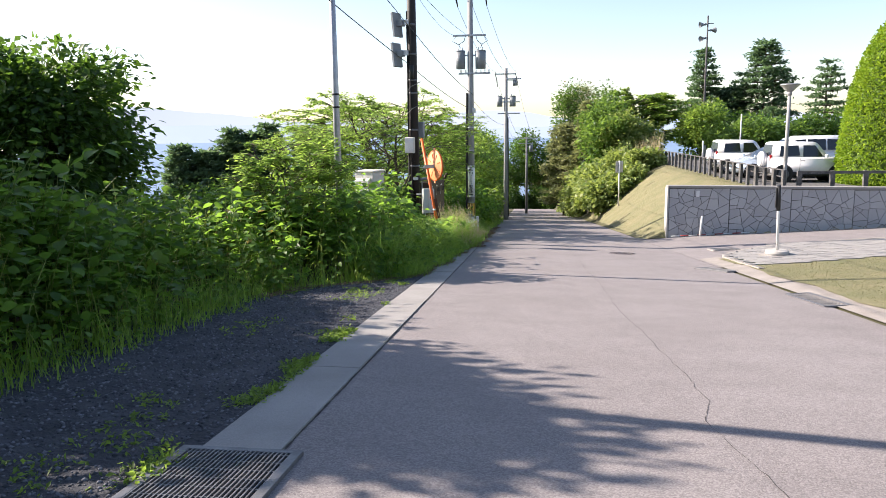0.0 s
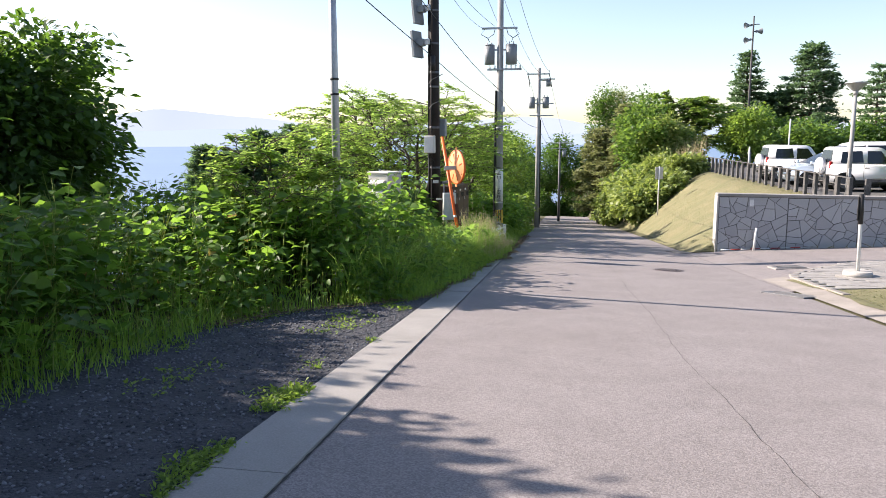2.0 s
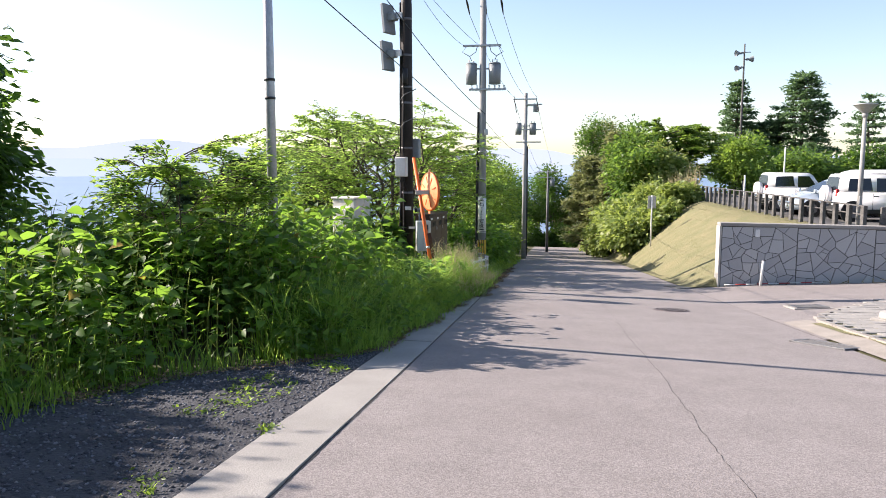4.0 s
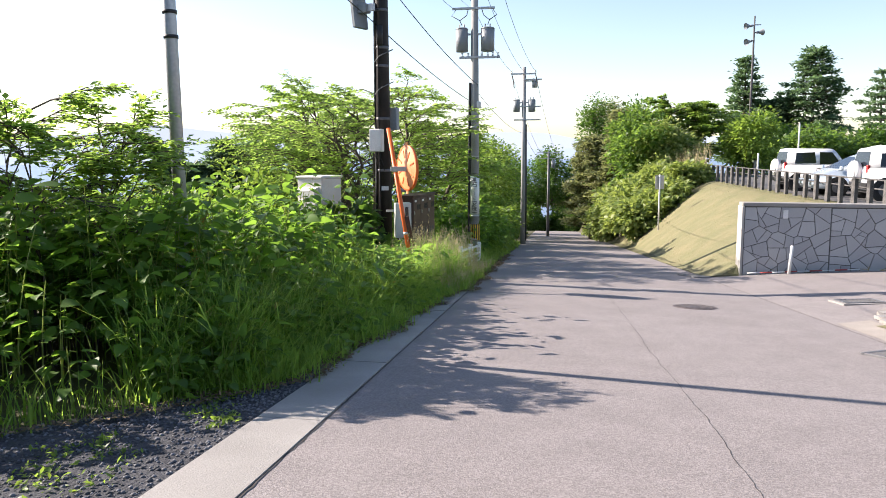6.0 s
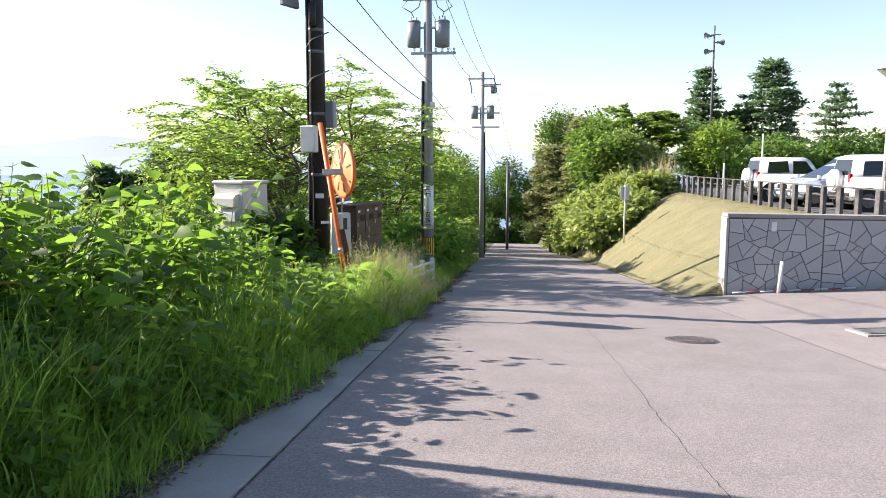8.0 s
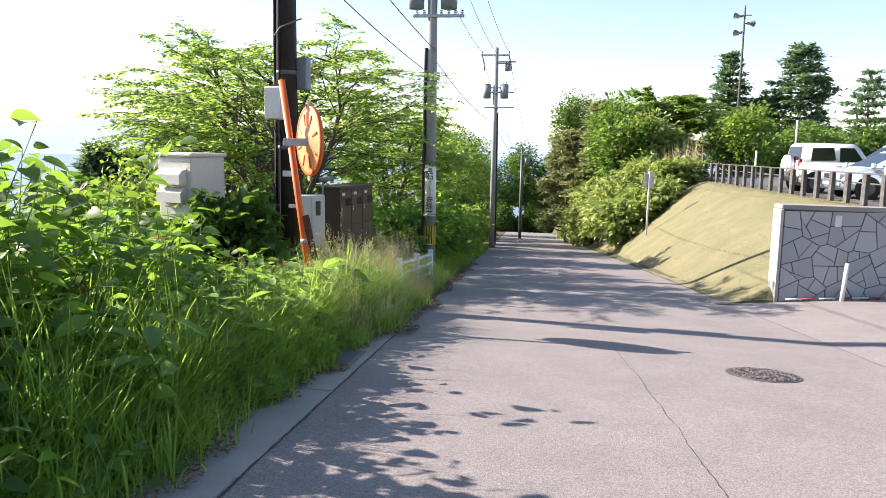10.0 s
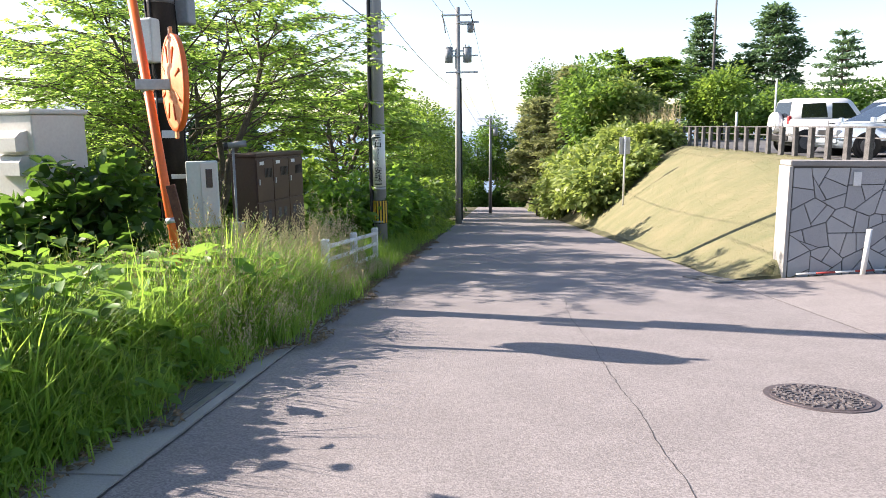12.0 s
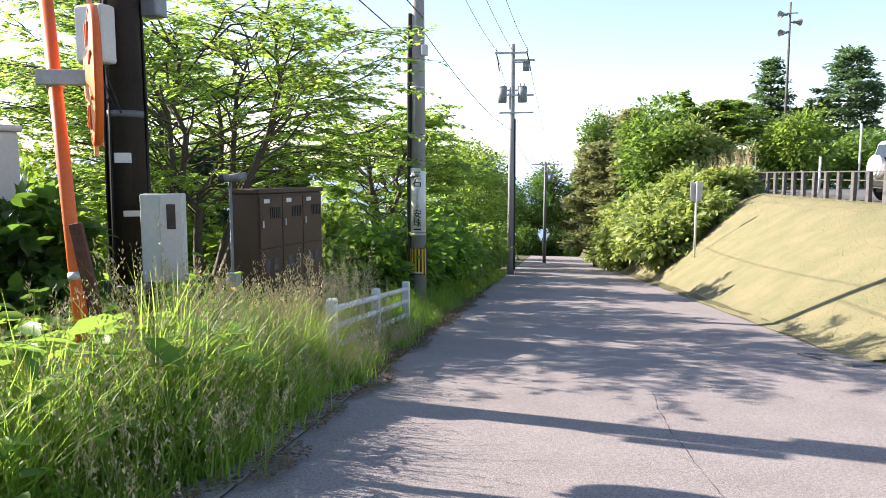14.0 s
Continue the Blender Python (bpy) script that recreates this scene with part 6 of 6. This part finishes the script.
def blades(x, y, h, lean, width):
    """Bent grass blades."""
    n = len(x)
    a = RNG.uniform(0, math.tau, n)
    d = np.stack([np.cos(a), np.sin(a), 0 * a], -1)
    s = np.stack([-np.sin(a), np.cos(a), 0 * a], -1)
    b = np.stack([x, y, ground_z(x, y) - 0.02], -1)
    rows = []
    for k, w in ((0, 1.0), (0.4, 0.85), (0.75, 0.55), (1.0, 0.05)):
        c = b + d * (lean * h * k ** 2)[:, None] + np.array([0, 0, 1]) * (h * k * (1 - 0.25 * lean * k))[:, None]
        rows += [c - s * (width * w)[:, None], c + s * (width * w)[:, None]]
    v = np.stack(rows, 1).reshape(-1, 3)
    q = np.array([(0, 1, 3, 2), (2, 3, 5, 4), (4, 5, 7, 6)])
    return v, (q[None] + (np.arange(n) * 8)[:, None, None]).reshape(-1, 4)


def grass_patch(n, y0, y1, depth, h0, h1):
    y = RNG.uniform(y0, y1, n)
    inside = RNG.uniform(0, 1, n) ** 1.2 * depth
    x = edge_x(y) - inside + RNG.normal(size=n) * 0.09
    tuft = np.array([noise.noise((a * 2.3, b * 1.7, 7)) for a, b in zip(x, y)])
    y = y + 0.22 * np.clip(tuft, -0.5, 0.5) * RNG.normal(size=n)
    h = RNG.uniform(h0, h1, n) * (0.34 + 0.66 * step(0, 0.5, inside)) * (0.95 + 0.75 * tuft) * (1 - 0.38 * step(0.8, 1.8, inside))
    return x, y, h


gv, gf, base = [], [], 0
for n, y0, y1, depth, h0, h1 in ((3600, -2, 12.5, 0.6, 0.2, 0.65), (8000, 11, 17, 0.8, 0.3, 0.95), (30000, 15.2, 22.5, 1.9, 0.4, 1.0), (14000, 22, 28, 2.6, 0.3, 0.7), (7000, 27, 50, 1.0, 0.25, 0.6)):
    x, y, h = grass_patch(n, y0, y1, depth, h0, h1)
    v, f = blades(x, y, h, RNG.uniform(0.08, 1.0, n), RNG.uniform(0.003, 0.0085, n))
    gv.append(v)
    gf.append(f + base)
    base += len(v)
# tufts rooted in the gutter joint
for ty_, n in ((15.3, 40), (17.2, 60), (18.4, 130), (18.75, 70), (19.8, 60), (21.0, 110), (22.3, 90), (23.4, 120)):
    x = -0.33 + 0.2 * float(step(17, 19.5, ty_)) + RNG.normal(size=n) * 0.07
    y = ty_ + RNG.normal(size=n) * 0.1
    v, f = blades(x, y, RNG.uniform(0.08, 0.3, n), RNG.uniform(0.3, 1.1, n), RNG.uniform(0.003, 0.006, n))
    gv.append(v)
    gf.append(f + base)
    base += len(v)
verge = tagged(new("long_grass"), "long green roadside grass with pale seed heads", "grass", kind="stuff")
tagged(soup("grass_blades", np.concatenate(gv), np.concatenate(gf), GRASS, verge), kind="stuff")
n = 3000
x, y, h = grass_patch(n, 18.7, 25.5, 1.9, 0.6, 1.05)
a = RNG.uniform(0, math.tau, n)
top = np.stack([x + np.cos(a) * 0.2 * h, y + np.sin(a) * 0.2 * h, ground_z(x, y) + h * 0.93], -1)
v, f = blades(x, y, h, np.full(n, 0.25), np.full(n, 0.0022))
tagged(soup("seed_stalks", v, f, SEED, verge), kind="stuff")
top = np.stack([v.reshape(n, 8, 3)[:, 6, 0], v.reshape(n, 8, 3)[:, 6, 1], v.reshape(n, 8, 3)[:, 6, 2]], -1)
rep = 16
pp = np.repeat(top, rep, 0) + RNG.normal(size=(n * rep, 3)) * [0.011, 0.011, 0.055] - [0, 0, 0.03]
v, f = leaves(pp, RNG.normal(size=pp.shape) * 0.4 + [0, 0, 1], RNG.normal(size=pp.shape), RNG.uniform(0.018, 0.036, len(pp)), SMALL_V, SMALL_F, 0.6)
tagged(soup("seed_heads", v, f, SEED, verge), kind="stuff")

# bamboo grass leaves by the mirror
n = 780
y = RNG.uniform(14.8, 20.8, n)
x = edge_x(y) - RNG.uniform(0.2, 1.9, n)
pos = np.stack([x, y, ground_z(x, y) + RNG.uniform(0.35, 0.85, n)], -1)
a = RNG.uniform(0, math.tau, n)
v, f = leaves(pos, np.stack([np.cos(a), np.sin(a), RNG.uniform(-0.5, 0.35, n)], -1), RNG.normal(size=(n, 3)) * 0.4 + [0, 0, 1], RNG.uniform(0.15, 0.32, n), wide=0.52)
tagged(soup("bamboo_leaves", v, f, LEAF_BAMBOO, verge), kind="stuff")

# pale reed heads over the bank bushes
n = 260
rx_ = RNG.uniform(8.6, 10.6, n)
ry_ = RNG.uniform(48.0, 50.6, n)
v, f = blades(rx_, ry_, RNG.uniform(1.6, 2.6, n), RNG.uniform(0.05, 0.35, n), RNG.uniform(0.006, 0.016, n))
tagged(soup("dry_reeds", v, f, SEED), "dry straw-coloured reeds above the bank bushes", "reeds", kind="stuff")

# mown lawn blades
y = np.concatenate([RNG.uniform(25.6, 46.5, 46000), RNG.uniform(5, 16, 26000)])
x = np.concatenate([RNG.uniform(5.68, 10.9, 46000), RNG.uniform(6.08, 11, 26000)])
ok = ~((x > 6.5) & (y < 25.75) & (y > 20))
x, y = x[ok], y[ok]
n = len(x)
pos = np.stack([x, y, ground_z(x, y) + np.where(y < 17, 0.02, 0.0)], -1)
v, f = leaves(pos, RNG.normal(size=(n, 3)) * [0.9, 0.9, 0.1] + [0, 0, 0.38], RNG.normal(size=(n, 3)) * 0.6 + [-0.4, 0, 1], RNG.uniform(0.018, 0.04, n), SMALL_V, SMALL_F, 0.5)
tagged(soup("lawn_blades", v, f, LAWN_BLADE), "short dry grass blades of the mown lawn", "grass", kind="stuff")

# loose gravel
n = 13000
y = RNG.uniform(0.5, 12.4, n)
u = RNG.uniform(0, 1, n)
x = -0.40 - u * (2.5 * step(12.6, 7.5, y) + 0.1)
OCT_V = np.array([(1, 0, 0), (0, 1, 0), (-1, 0, 0), (0, -1, 0), (0.1, 0.1, 0.7), (0, 0, -0.5)])
OCT_F = np.array([(0, 1, 4), (1, 2, 4), (2, 3, 4), (3, 0, 4), (1, 0, 5), (2, 1, 5), (3, 2, 5), (0, 3, 5)])
v, f = leaves(np.stack([x, y, ground_z(x, y) + 0.006], -1), RNG.normal(size=(n, 3)) * [1, 1, 0.15], RNG.normal(size=(n, 3)) * 0.2 + [0, 0, 1], RNG.uniform(0.006, 0.020, n), OCT_V, OCT_F)
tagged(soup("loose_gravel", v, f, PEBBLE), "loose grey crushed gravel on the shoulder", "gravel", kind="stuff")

# low weeds along the gutter and in the gravel, dry litter at the road edge
n = 8500
y = RNG.uniform(0.5, 21, n)
pick = RNG.uniform(size=n)
x = np.where(pick < 0.55, -0.37 - np.abs(RNG.normal(size=n)) * 0.10, -0.5 - RNG.uniform(0, 2.2, n) * step(12.4, 8.0, y))
dens = np.array([noise.noise((a * 1.6, b * 1.1, 9)) for a, b in zip(x, y)])
ok = dens > np.where(pick < 0.55, 0.06, 0.2)
x, y = x[ok], y[ok]
n = len(x)
pos = np.repeat(np.stack([x, y, ground_z(x, y) + 0.01], -1), 5, 0) + RNG.normal(size=(n * 5, 3)) * [0.03, 0.03, 0.012]
v, f = leaves(pos, RNG.normal(size=pos.shape) * [1, 1, 0.3] + [0, 0, 0.5], RNG.normal(size=pos.shape) * 0.5 + [0, 0, 1], RNG.uniform(0.02, 0.055, len(pos)), SMALL_V, SMALL_F, 0.8)
tagged(soup("low_weeds", v, f, LEAF_MID), "low green weeds along the gutter and in the gravel", "weeds", kind="stuff")
n = 9000
y = RNG.uniform(8.5, 34, n)
x = edge_x(y) + 0.17 - np.abs(RNG.normal(size=n)) * 0.17 + 0.12 * np.array([noise.noise((b * 1.3, 3.1, 5)) for b in y])
pos = np.stack([x, y, ground_z(x, y) + 0.03 + RNG.uniform(0, 0.015, n)], -1)
pos[:, 0] += 0.16 * step(17.5, 20, y)
v, f = leaves(pos, RNG.normal(size=(n, 3)) * [1, 1, 0.15], RNG.normal(size=(n, 3)) * 0.4 + [0, 0, 1], RNG.uniform(0.02, 0.06, n), SMALL_V, SMALL_F, 0.7)
tagged(soup("leaf_litter", v, f, LITTER), "dry brown leaf litter at the road edge", "litter", kind="stuff")
